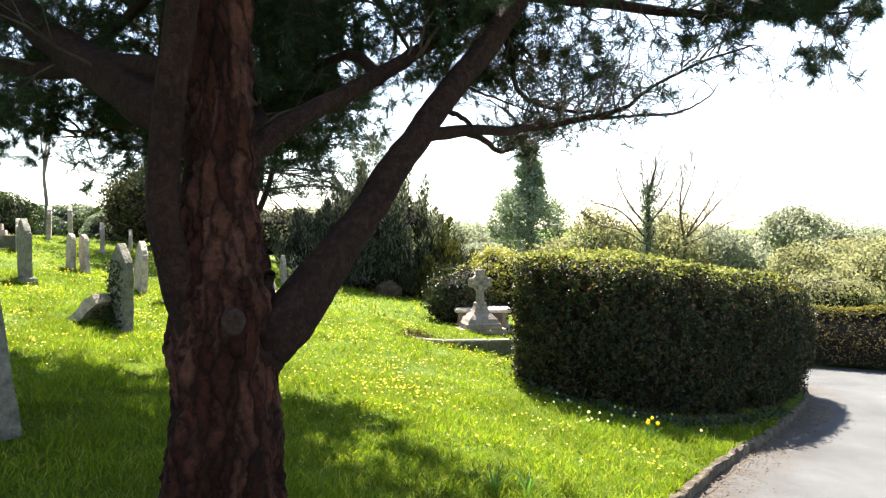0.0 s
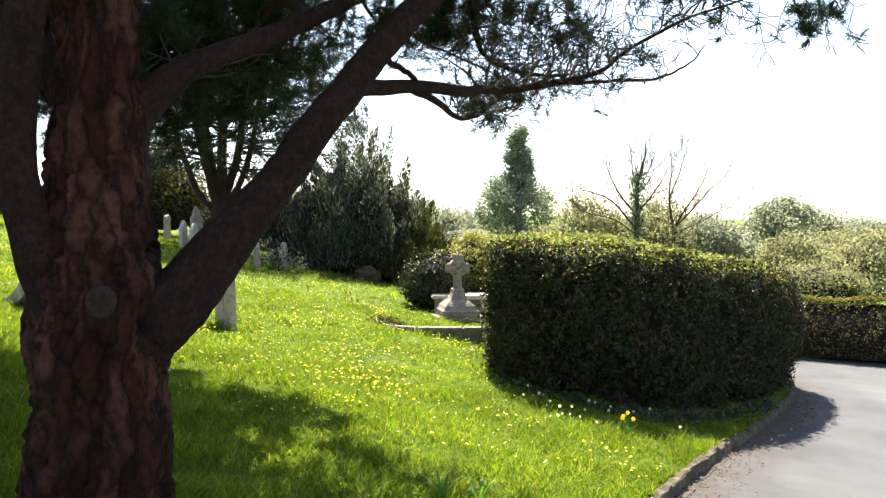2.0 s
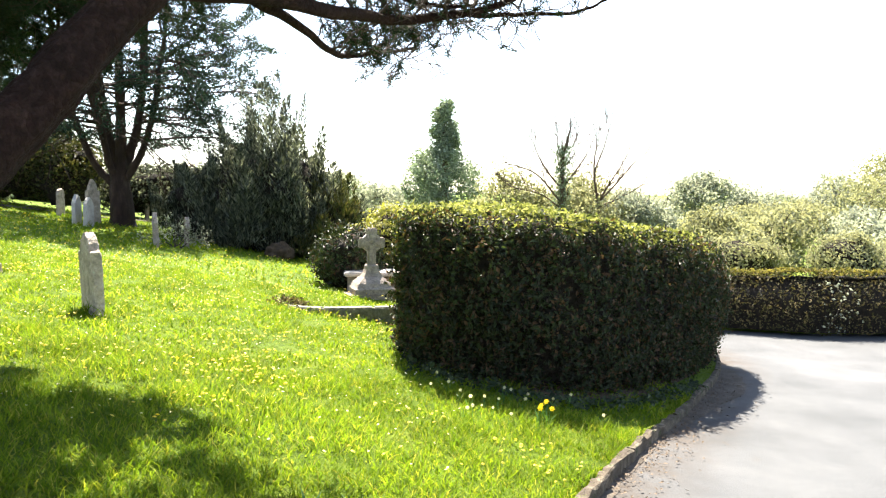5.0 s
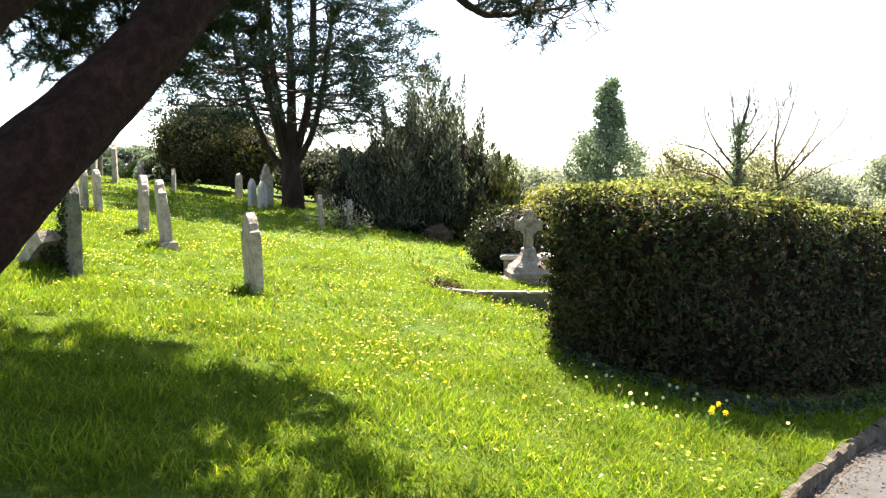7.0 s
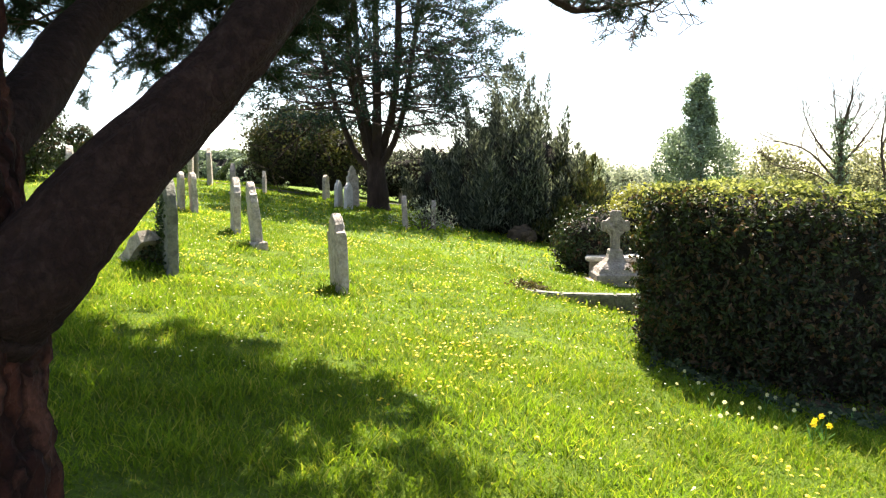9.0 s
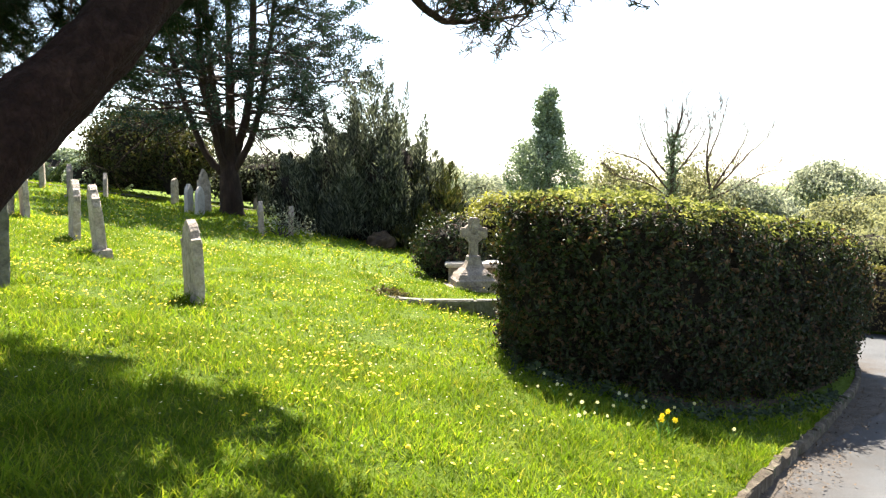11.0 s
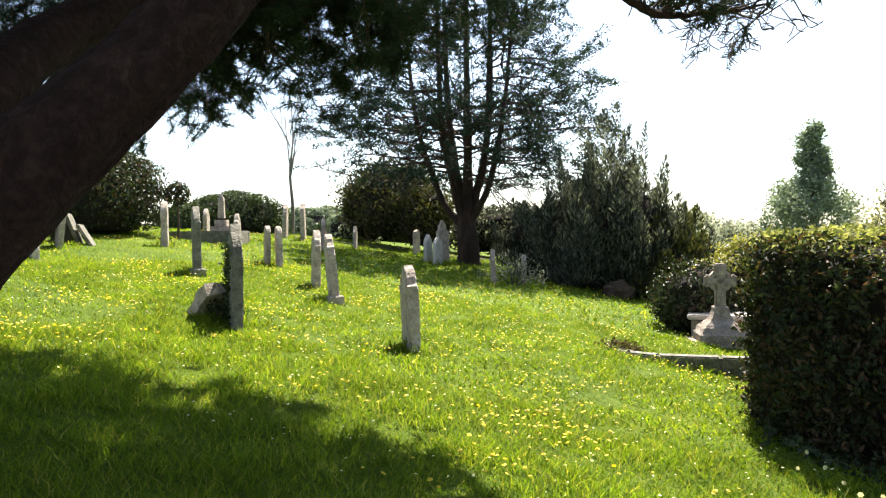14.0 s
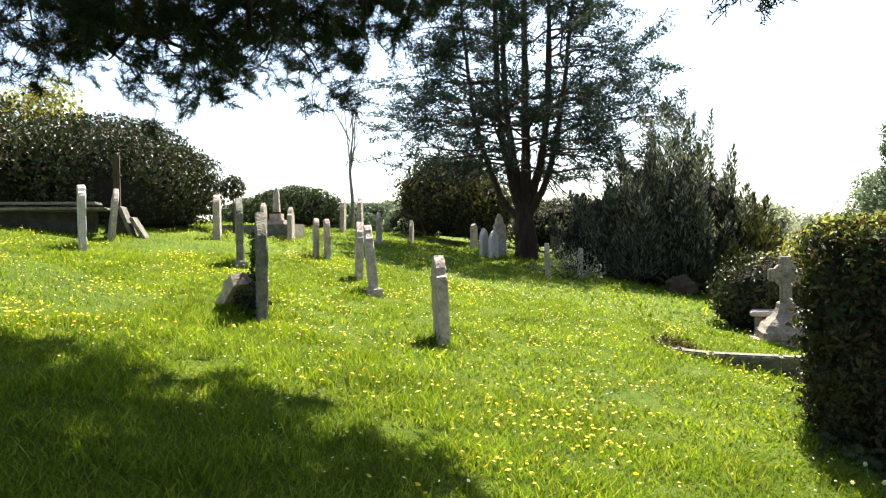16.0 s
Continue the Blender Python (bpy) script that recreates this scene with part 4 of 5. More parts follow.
bush("photinia_hedge", -15.2, 8.4, (2.4, 2.6, 2.55), "big rounded hedge with red-tipped leaves", 0.095, 24000, M_PHOTINIA, 42, "hedge", lobes=170, fuzz=0.07, dome=True, low=0.28)
bush("photinia_hedge", -15.8, 5.6, (2.6, 2.4, 2.6), "big rounded hedge with red-tipped leaves", 0.095, 24000, M_PHOTINIA, 43, "hedge", lobes=170, fuzz=0.07, dome=True, low=0.28)
bush("golden_bush", -15.5, 10.6, (1.2, 1.2, 3.1), "bright yellow-green leafy shrub", 0.12, 7000, M_GOLD, 44, lobes=20, core=False)
bush("cotoneaster_bush", -1.65, 14.0, (0.72, 0.65, 1.5), "dense dark bush with arching sprays behind the cross", 0.07, 10000, M_PHOTINIA, 51, lobes=26, fuzz=0.2, z=gz(-1.65, 14.0) - 0.3)
bush("golden_bush", -0.95, 14.8, (0.95, 0.8, 1.65), "golden-leaved bush behind the cross", 0.08, 9000, M_GOLD, 52, lobes=20)

# ---- far trees beyond the hedge ----


def broadleaf(name, x, y, height, radius, label, material, seed, count=5000, leaf=0.5, trunk=0.25, crown_from=0.3, z=None):
    rng = np.random.default_rng(seed)
    z0 = gz(x, y) - 0.2 if z is None else z
    ob = thing(name, x, y, z0, label, "tree")
    wood, tips = Geo(), []
    wood.tube(smooth_line([(0, 0, 0), (0.1, 0, height * 0.25), (0, 0.1, height * 0.55)], 12), np.linspace(trunk, trunk * 0.5, 12), 8)
    for _ in range(9):
        branching(wood, tips, (0, 0, height * rng.uniform(0.22, 0.55)), rng.normal(0, 0.6, 3) + [0, 0, 0.7], height * 0.4, trunk * 0.35, 1, rng, 0, 0.6, 1, 5, 0.15, 0.02, 4)
    wood.make("trunk", M_BARK2, ob)
    lobes = 16
    lc = unit(rng.normal(0, 1, (lobes, 3))) * 0.62
    k = rng.integers(0, lobes, count)
    d = unit(rng.normal(0, 1, (count, 3)))
    pt = lc[k] + d * (rng.uniform(0.3, 0.46, lobes)[k] * rng.normal(0.92, 0.28, count))[:, None]
    h = height * (1 - crown_from) / 2
    pt = pt * [radius, radius, h] + [0, 0, height * crown_from + h]
    v, f = leaf_cards(pt, d, leaf, rng, 0.9, 0.6)
    part_np("crown", v, f, material, ob)
    return ob


bush("leafy_bush", 10.5, 20.0, (1.0, 0.9, 1.95), "rounded pale green bush behind the low hedge", 0.09, 9000, M_OLIVE, 57, lobes=26, fuzz=0.2)
bush("leafy_bush", 8.9, 23.6, (1.7, 1.1, 1.75), "straggling yellowish bush behind the low hedge", 0.1, 9000, M_OLIVE, 58, lobes=22, fuzz=0.3)
bush("leafy_bush", 6.2, 24.5, (1.6, 1.1, 1.3), "low pale green bush behind the low hedge", 0.1, 8000, M_OLIVE, 59, lobes=22, fuzz=0.3)
bush("leafy_bush", 13.2, 21.0, (1.8, 1.1, 1.9), "pale green bush behind the low hedge", 0.1, 10000, M_OLIVE, 60, lobes=24, fuzz=0.25)
bush("leafy_bush", 16.6, 20.0, (1.8, 1.1, 2.2), "pale green bush behind the low hedge", 0.1, 10000, M_OLIVE, 61, lobes=24, fuzz=0.25)

# ivy-clad column of a tree, with a broad skirt
rng = np.random.default_rng(61)
bx, by = -0.35, 52.5
ivy = thing("ivy_clad_tree", bx, by, gz(bx, by) - 0.2, "tall narrow tree trunk wrapped in pale green ivy", "tree")
hz = 7.6 - gz(bx, by) + 0.2
geo = Geo()
geo.tube(smooth_line([(0, 0, 0), (0.1, 0, hz * 0.5), (-0.1, 0, hz)], 20), np.linspace(0.4, 0.08, 20), 8)
geo.make("trunk", M_BARK2, ivy)
cs, ds = [], []
for _ in range(110):
    hh = rng.uniform(0.4, 1.0) if _ % 3 else rng.uniform(0.2, 0.55)
    w = float(np.interp(hh, [0.2, 0.45, 0.58, 0.68, 0.9, 1.0], [2.9, 2.6, 1.9, 0.8, 0.55, 0.2]))
    a = rng.uniform(0, 6.28)
    cc = np.array([math.cos(a) * w * rng.uniform(0.4, 1.1), math.sin(a) * w, hh * hz])
    d = unit(rng.normal(0, 1, (150, 3)))
    cs.append(cc + d * rng.uniform(0.35, 0.6 + (0.5 if hh < 0.62 else 0)) * rng.normal(0.9, 0.25, (150, 1)))
    ds.append(d)
v, f = leaf_cards(np.vstack(cs), np.vstack(ds), 0.22, rng)
part_np("ivy", v, f, M_IVY, ivy)

M_PALE_BARK = plain("pale_smooth_bark", [(0.3, (0.16, 0.13, 0.11)), (0.7, (0.33, 0.28, 0.24))], 6, 0.85)


def bare_tree(x, y, label, limbs, seed, material, ivy=None):
    """A leafless tree: each limb is a line of (across, up) with its thickness; twigs fork off it and bend upwards."""
    rng = np.random.default_rng(seed)
    z0 = gz(x, y) - 0.1
    ob = thing("bare_tree", x, y, z0, label, "tree")
    for q, (line, r0) in enumerate(limbs):
        depth = 0.0 if q == 0 else rng.uniform(-1.0, 1.0)
        n = len(line)
        pts = smooth_line([(a, depth * k / (n - 1), max(0, b - z0)) for k, (a, b) in enumerate(line)], 26)
        pts = pts + np.cumsum(rng.normal(0, 0.02, pts.shape), 0) * np.linspace(0, 1, 26)[:, None]
        geo, tips = Geo(), []
        rr = np.interp(np.linspace(0, 1, 26), [0, 0.6, 1], [r0 * 0.85, r0 * 0.42, 0.012])
        geo.tube(pts, rr, 7)
        for k in range(5, 26):
            d = unit(pts[min(25, k + 1)] - pts[k - 1])
            side = rng.normal(0, 1, 3) * [1, 0.6, 0.3] + [0, 0, 0.5]
            branching(geo, tips, pts[k], d * 0.8 + side * 0.55, rng.uniform(0.4, 1.3), rr[k] * 0.4, 1, rng, -0.05, 0.4, 2, 5, 0.16, 0.008, 4)
        geo.make("trunk" if q == 0 else "branch", material, ob)
    if ivy:
        lo, hi, n = ivy
        c = np.column_stack([rng.normal(0.0, 0.24, n), rng.normal(0, 0.24, n), rng.uniform(lo, hi, n) - z0])
        v, f = leaf_cards(c, rng.normal(0, 1, (n, 3)), 0.16, rng)
        part_np("ivy", v, f, M_IVY, ob, "pale ivy round the stem")
    return ob


bare_tree(6.2, 41.0, "leafless tree with crooked branches and an ivy-covered stem",
          [([(0, -2), (0, 1.2), (0, 3.6), (0.3, 4.9), (0.42, 6.0)], 0.2), ([(0, 1.9), (-0.8, 2.9), (-1.4, 4.0), (-1.75, 5.4)], 0.08), ([(-0.05, 1.2), (-1.2, 2.5), (-2.2, 3.1), (-3.3, 3.5)], 0.08),
           ([(0, 2.8), (-0.25, 4.3), (-0.45, 5.7)], 0.06), ([(0, 2.0), (0.7, 3.0), (1.15, 3.8), (1.8, 5.4)], 0.08), ([(-0.05, 0.9), (-1.3, 1.7), (-2.9, 2.1), (-3.6, 2.7)], 0.06), ([(0.05, 3.2), (0.5, 4.2), (0.9, 5.3)], 0.05)],
          62, M_BARK2, (0.3, 4.3, 1500))
bare_tree(8.2, 41.4, "leafless tree with upright forked branches beyond the hedge",
          [([(0, -2), (0.02, 1.1), (-0.25, 2.6), (-0.22, 4.0), (-0.15, 5.4)], 0.12), ([(0, 1.2), (0.5, 2.2), (0.95, 3.1), (1.45, 4.4)], 0.08), ([(0.05, 1.3), (0.9, 2.2), (1.6, 3.1), (2.5, 4.0)], 0.07),
           ([(-0.2, 3.0), (0.3, 4.4), (0.6, 5.9)], 0.05), ([(0.1, 1.0), (1.2, 1.5), (2.4, 2.2), (3.4, 2.5)], 0.06)],
          66, M_BARK2)

# no air between: the haze on these trees is in their leaf materials
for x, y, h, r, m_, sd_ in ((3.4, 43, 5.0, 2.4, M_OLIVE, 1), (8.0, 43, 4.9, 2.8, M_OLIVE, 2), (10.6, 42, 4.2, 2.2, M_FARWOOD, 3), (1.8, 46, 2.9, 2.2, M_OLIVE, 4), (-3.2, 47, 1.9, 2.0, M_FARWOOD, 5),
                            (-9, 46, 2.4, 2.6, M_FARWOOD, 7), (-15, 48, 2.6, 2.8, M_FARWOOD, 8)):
    broadleaf("leafy_tree", x, y, h, r, "rounded spring tree behind the hedge, fresh leaves paled for haze", m_, 70 + sd_, 5500, 0.22, 0.16, 0.1)
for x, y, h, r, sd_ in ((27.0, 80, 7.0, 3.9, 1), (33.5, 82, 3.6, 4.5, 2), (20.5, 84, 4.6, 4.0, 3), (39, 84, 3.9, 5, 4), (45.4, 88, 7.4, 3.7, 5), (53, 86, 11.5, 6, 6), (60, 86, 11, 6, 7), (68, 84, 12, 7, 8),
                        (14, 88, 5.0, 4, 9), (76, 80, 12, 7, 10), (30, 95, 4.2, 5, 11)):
    broadleaf("woodland_tree", x, y, h, r, "green tree on the far slope, haze put into its leaf colour", M_FARWOOD if sd_ % 2 else M_OLIVE, 90 + sd_, 6000, 0.38, 0.3, 0.08)
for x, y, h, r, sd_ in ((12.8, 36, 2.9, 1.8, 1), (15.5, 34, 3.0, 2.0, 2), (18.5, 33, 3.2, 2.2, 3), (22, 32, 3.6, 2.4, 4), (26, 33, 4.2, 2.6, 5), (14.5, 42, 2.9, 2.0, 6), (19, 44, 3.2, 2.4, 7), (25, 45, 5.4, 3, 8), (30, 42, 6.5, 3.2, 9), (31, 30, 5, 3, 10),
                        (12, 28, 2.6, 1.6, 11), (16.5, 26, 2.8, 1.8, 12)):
    broadleaf("young_tree", x, y, h, r, "young tree beyond the lane, its green paled for haze", M_OLIVE if sd_ % 3 else M_FARWOOD, 110 + sd_, 5500, 0.18, 0.12, 0.08)

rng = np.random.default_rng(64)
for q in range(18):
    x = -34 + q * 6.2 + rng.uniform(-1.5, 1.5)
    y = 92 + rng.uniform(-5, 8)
    broadleaf("woodland_tree", x, y, rng.uniform(3.2, 4.6) + (1.2 if q > 8 else 0), rng.uniform(4.2, 5.2), "green tree in the far belt of woodland, haze put into its leaf colour", M_FARWOOD, 140 + q, 4000, 0.42, 0.3, 0.0)

# slender leafless tree among the graves
rng = np.random.default_rng(63)
bx, by = -16.9, 23.0
slim = thing("slender_tree", bx, by, gz(bx, by) - 0.1, "slender leafless young tree with upright twigs", "tree")
geo, tips = Geo(), []
geo.tube(smooth_line([(0, 0, 0), (0.05, 0, 1.2), (-0.04, 0, 2.4), (0.08, 0.05, 3.7), (0.02, 0, 5.2)], 30), np.linspace(0.085, 0.01, 30), 7)
for hh, dx in ((1.9, -0.2), (2.3, 0.22), (2.5, -0.28), (2.9, 0.15), (3.3, -0.15), (3.8, 0.2)):
    branching(geo, tips, (0, 0, hh), (dx, rng.normal(0, 0.2), 1), 2.4, 0.035, 1, rng, -0.05, 0.28, 1, 7, 0.06, 0.008, 4)
geo.make("branch_growth", M_PALE_BARK, slim)


# ---- gravestones ----
def profile(style, w, h):
    """Half outline of a headstone, from the foot up to the middle of the top."""
    a = w / 2
    if style == "round":
        sh = h - a * 0.75
        return [(a, 0), (a, sh)] + [(a * math.cos(t), sh + a * 0.75 * math.sin(t)) for t in np.linspace(0.2, math.pi / 2, 7)]
    if style == "gothic":
        sh = h - a * 1.15
        return [(a, 0), (a, sh)] + [(a * (1 - q ** 1.6), sh + (h - sh) * q ** 0.85) for q in np.linspace(0.15, 1, 7)]
    if style == "shouldered":
        sh = h * 0.72
        return [(a, 0), (a, sh), (a * 0.97, sh + 0.035), (a * 0.72, sh + 0.045), (a * 0.66, sh + 0.08)] + [(a * 0.66 * (1 - q ** 1.7), sh + 0.08 + (h - sh - 0.08) * q ** 0.9) for q in np.linspace(0.15, 1, 7)]
    return [(a, 0), (a, h - 0.03), (a - 0.03, h), (0, h)]


def chipped(ring, step, seed):
    """The outline with more points on it, worn and chipped unevenly."""
    out = []
    for (ax, az), (bx_, bz) in zip(ring, ring[1:] + ring[:1]):
        n = max(1, int(math.dist((ax, az), (bx_, bz)) / step))
        for k in range(n):
            px, pz = ax + (bx_ - ax) * k / n, az + (bz - az) * k / n
            w = noise.noise(Vector((px * 9, pz * 9, seed))) * 0.5 + noise.noise(Vector((px * 24, pz * 24, seed))) * 0.5
            q = 0.03 * max(0, w - 0.05) + 0.008 * w
            out.append((px - math.copysign(q, px) * (abs(px) > 0.03), pz - q * (pz > 0.1)))
    return out


def headstone(x, y, h, w, thick, rz, label, style="gothic", lean=0.0, tip=0.0, material=M_STONE, base=False, seed=0):
    rng = np.random.default_rng(seed + int(abs(x * 37) + abs(y * 53)))
    ob = thing("headstone", x, y, gz(x, y), label, "headstone", "headstones on the lawn")
    ob.matrix_world = pose(x, y, gz(x, y) - 0.03, tip, lean, rz) if abs(rz) < 1 else Matrix.Translation((x, y, gz(x, y) - 0.03)) @ pose(0, 0, 0, 0, lean, 0) @ pose(0, 0, 0, tip, 0, 0) @ pose(0, 0, 0, 0, 0, rz)
    half = profile(style, w, h + 0.03)
    ring = half + [(-px, pz) for px, pz in half[-2::-1]] if half[-1][0] < 1e-6 else half + [(-px, pz) for px, pz in half[::-1]]
    ring = chipped(ring, 0.07, x + y)
    bm = bmesh.new()
    ch = min(0.012, thick * 0.15)
    loops = []
    for yy, ins in ((-thick / 2, ch), (-thick / 2 + ch, 0), (thick / 2 - ch, 0), (thick / 2, ch)):
        loops.append([bm.verts.new((px * (1 - ins / (w / 2)) + 0.003 * rng.normal(), yy + 0.003 * rng.normal(), pz - ins * (pz > 0.1) + 0.003 * rng.normal())) for px, pz in ring])
    m = len(ring)
    for a, b in zip(loops, loops[1:]):
        for q in range(m):
            bm.faces.new((a[q], a[(q + 1) % m], b[(q + 1) % m], b[q]))
    bm.faces.new(loops[0][::-1])
    bm.faces.new(loops[-1])
    bmesh.ops.recalc_face_normals(bm, faces=bm.faces)
    part("slab", bm, material, ob)
    if base:
        bm = bmesh.new()
        bmesh.ops.create_cube(bm, size=1, matrix=pose(0, 0, 0.03) @ Matrix.Diagonal((w + 0.12, thick + 0.1, 0.14, 1)))
        bmesh.ops.bevel(bm, geom=bm.edges[:], offset=0.015, segments=1, affect="EDGES")
        part("plinth", bm, material, ob)
    return ob


STONES = [
    # x, y, height, width, thickness, turn, style, lean, tip, material, base, label
    (-3.42, 7.85, 0.82, 0.5, 0.1, 129, "shouldered", -2, 0, M_STONE, False, "weathered grey shouldered headstone standing alone on the lawn"),
    (-5.55, 9.6, 0.88, 0.5, 0.1, 131, "gothic", -6, 0, M_STONE, True, "weathered grey headstone leaning to one side"),
    (-6.6, 10.6, 0.84, 0.5, 0.1, 132, "gothic", 2, 0, M_STONE, False, "weathered grey gothic-topped headstone"),
    (-4.85, 7.0, 0.96, 0.55, 0.1, 138, "gothic", 1, 0, M_STONE_DARK, False, "dark ivy-edged headstone with a fallen block behind it"),
    (-7.75, 9.4, 0.94, 0.5, 0.1, 139, "gothic", -1, 0, M_STONE_DARK, True, "dark mossy headstone on a small plinth"),
    (-8.87, 12.2, 0.7, 0.42, 0.09, 136, "round", 1, 0, M_STONE, False, "pale rounded headstone of a pair"),
    (-8.57, 12.18, 0.72, 0.42, 0.09, 136, "round", -2, 0, M_STONE, False, "pale rounded headstone of a pair"),
    (-11.7, 19.3, 0.66, 0.45, 0.09, 118, "gothic", 0, 0, M_STONE, False, "narrow pale headstone in front of dark yews"),
    (-10.6, 20.9, 0.74, 0.42, 0.1, 100, "round", 0, 0, M_STONE, False, "upright grey headstone in the shade of the conifer"),
    (-9.15, 18.9, 0.74, 0.4, 0.1, 96, "gothic", 0, 0, M_MARBLE, False, "pale upright headstone in the shade of the conifer"),
    (-8.78, 18.75, 0.72, 0.42, 0.1, 92, "gothic", 0, 0, M_MARBLE, False, "pale upright headstone in the shade of the conifer"),
    (-9.3, 20.1, 1.15, 0.36, 0.12, 60, "shouldered", -2, 0, M_STONE, False, "tall narrow headstone in the shade of the conifer"),
    (-5.95, 15.8, 0.72, 0.4, 0.09, 116, "gothic", -2, 0, M_PINKSTONE, False, "small weathered headstone at the edge of the shade"),
    (-5.75, 17.0, 0.66, 0.4, 0.09, 114, "gothic", 1, 0, M_PINKSTONE, False, "small weathered headstone near the yew bushes"),
    (-10.7, 25.4, 0.66, 0.5, 0.1, 118, "round", 0, 0, M_STONE, False, "small headstone beyond the conifer"),
    (-9.9, 25.0, 0.6, 0.5, 0.1, 118, "round", 0, 0, M_STONE, False, "small headstone beyond the conifer"),
    (-3.1, 21.9, 0.72, 0.45, 0.1, 40, "round", 0, 0, M_STONE, False, "rounded headstone under the junipers"),
    (-3.35, 3.22, 1.05, 0.54, 0.11, 128, "shouldered", -9, 0, M_STONE_DARK, False, "tall mossy headstone leaning beside the pine"),
    (-9.35, 8.05, 0.87, 0.5, 0.1, 150, "round", 0, 0, M_MARBLE, False, "pale upright headstone near the big hedge"),
    (-10.6, 9.3, 0.82, 0.46, 0.08, 150, "gothic", 12, 0, M_STONE, False, "pale headstone tilted towards the big hedge"),
    (-11.4, 14.2, 0.74, 0.45, 0.1, 124, "gothic", 0, 0, M_STONE, False, "grey headstone beside the walled plot"),
    (-14.3, 19.4, 1.0, 0.55, 0.12, 122, "gothic", 3, 0, M_STONE, False, "tall tapering grey headstone on the upper lawn"),
    (-13.6, 19.4, 1.1, 0.55, 0.12, 122, "gothic", -1, 0, M_STONE, False, "tall tapering grey headstone on the upper lawn"),
    (-11.4, 17.4, 0.8, 0.45, 0.1, 120, "gothic", 0, 0, M_PINKSTONE, True, "brownish headstone on the upper lawn"),
    (-13.9, 15.8, 0.7, 0.45, 0.1, 124, "gothic", 0, 0, M_STONE, False, "grey headstone inside the walled plot"),
    (-11.0, 11.8, 0.86, 0.4, 0.12, 134, "gothic", 0, 0, M_STONE, False, "narrow grey headstone at the end of the big hedge"),
]
for x, y, h, w, th, rz, style, lean, tip, m_, base, lab in STONES:
    stone = headstone(x, y, h, w, th, rz, lab, style, lean, tip, m_, base)
    if "ivy-edged" in lab:
        rng = np.random.default_rng(9)
        c = np.column_stack([0.26 - 0.5 * rng.random(330) ** 1.6, 0.055 + np.abs(rng.normal(0, 0.022, 330)), rng.uniform(0.02, 0.8, 330)])
        v, f = leaf_cards(c, rng.normal(0, 1, (330, 3)) + [0, 1, 0], 0.045, rng)
        part_np("ivy", v, f, M_CLIPPED, stone, "ivy clinging to one face")


def block(bm, sx, sy, sz, m, bev=0.012):
    r = bmesh.ops.create_cube(bm, size=1, matrix=m @ Matrix.Diagonal((sx, sy, sz, 1)))
    es = list({e for q in r["verts"] for e in q.link_edges})
    if bev:
        bmesh.ops.bevel(bm, geom=es, offset=bev, segments=2, affect="EDGES")


# fallen slab propped behind the ivy-edged stone
bm = bmesh.new()
bmesh.ops.create_grid(bm, x_segments=12, y_segments=8, size=0.5)
ext = bmesh.ops.extrude_face_region(bm, geom=bm.faces[:])
for q in [e for e in ext["geom"] if isinstance(e, bmesh.types.BMVert)]:
    q.co.z += 0.12
bmesh.ops.recalc_face_normals(bm, faces=bm.faces)
for q in bm.verts:
    q.co.x *= 0.56 * (1 - 0.12 * abs(q.co.y))
    q.co.y *= 0.36
    q.co += 0.035 * noise.noise_vector(q.co * 5) + 0.012 * noise.noise_vector(q.co * 17)
fallen = thing("fallen_gravestone", -5.2, 7.1, gz(-5.2, 7.1) + 0.1, "broken gravestone propped at a slant in the grass, crusted with lichen", "gravestone")
fallen.matrix_world = pose(-5.2, 7.1, gz(-5.2, 7.1) + 0.1, 0, -33, -20)
part("slab", bm, M_STONE, fallen)
rng = np.random.default_rng(19)
c = np.column_stack([rng.uniform(0.0, 0.28, 420), rng.uniform(-0.14, 0.16, 420), rng.uniform(-0.2, -0.03, 420)])
v, f = leaf_cards(c, rng.normal(0, 1, (420, 3)), 0.05, rng)
part_np("ivy", v, f, M_HEDGE, fallen, "dark ivy growing under the slab")

# rounded rock by the yews
v, f = blob((0.34, 0.3, 0.26), 0.25, 8, 4)
rock = part_np("rock", v, f, M_SOIL, None, "", True)
rock.matrix_world = pose(-3.95, 18.2, gz(-3.95, 18.2) + 0.12)
tagged(rock, "rounded mossy boulder in front of the yew bushes", "rock")

# stone cross on a stepped base
cx, cy = -1.2, 12.9
cz = gz(cx, cy)
cross = thing("stone_cross", cx, cy, cz, "weathered stone wheel-headed cross on a stepped plinth", "monument", rz=20)
bm = bmesh.new()
block(bm, 0.9, 0.6, 0.1, pose(0, 0, 0.03), 0.02)
part("step", bm, M_PINKSTONE, cross)
bm = bmesh.new()
outline = [(0.34, 0.08), (0.335, 0.17), (0.3, 0.2), (0.27, 0.26), (0.22, 0.31), (0.16, 0.36), (0.125, 0.42), (0.105, 0.49), (0.1, 0.54), (0.082, 0.56)]
loops = []
for px, pz in outline:
    dy = 0.08 + 0.22 * (px - 0.08) / 0.26
    loops.append([bm.verts.new((sx * px, sy * dy, pz)) for sx, sy in ((-1, -1), (1, -1), (1, 1), (-1, 1))])
for a, b in zip(loops, loops[1:]):
    for q in range(4):
        bm.faces.new((a[q], a[(q + 1) % 4], b[(q + 1) % 4], b[q]))
bm.faces.new(loops[0][::-1])
bm.faces.new(loops[-1])
part("plinth", bm, M_PINKSTONE, cross)
bm = bmesh.new()
block(bm, 0.14, 0.13, 0.7, pose(0, 0, 0.8), 0.02)
block(bm, 0.4, 0.13, 0.12, pose(0, 0, 0.92), 0.02)
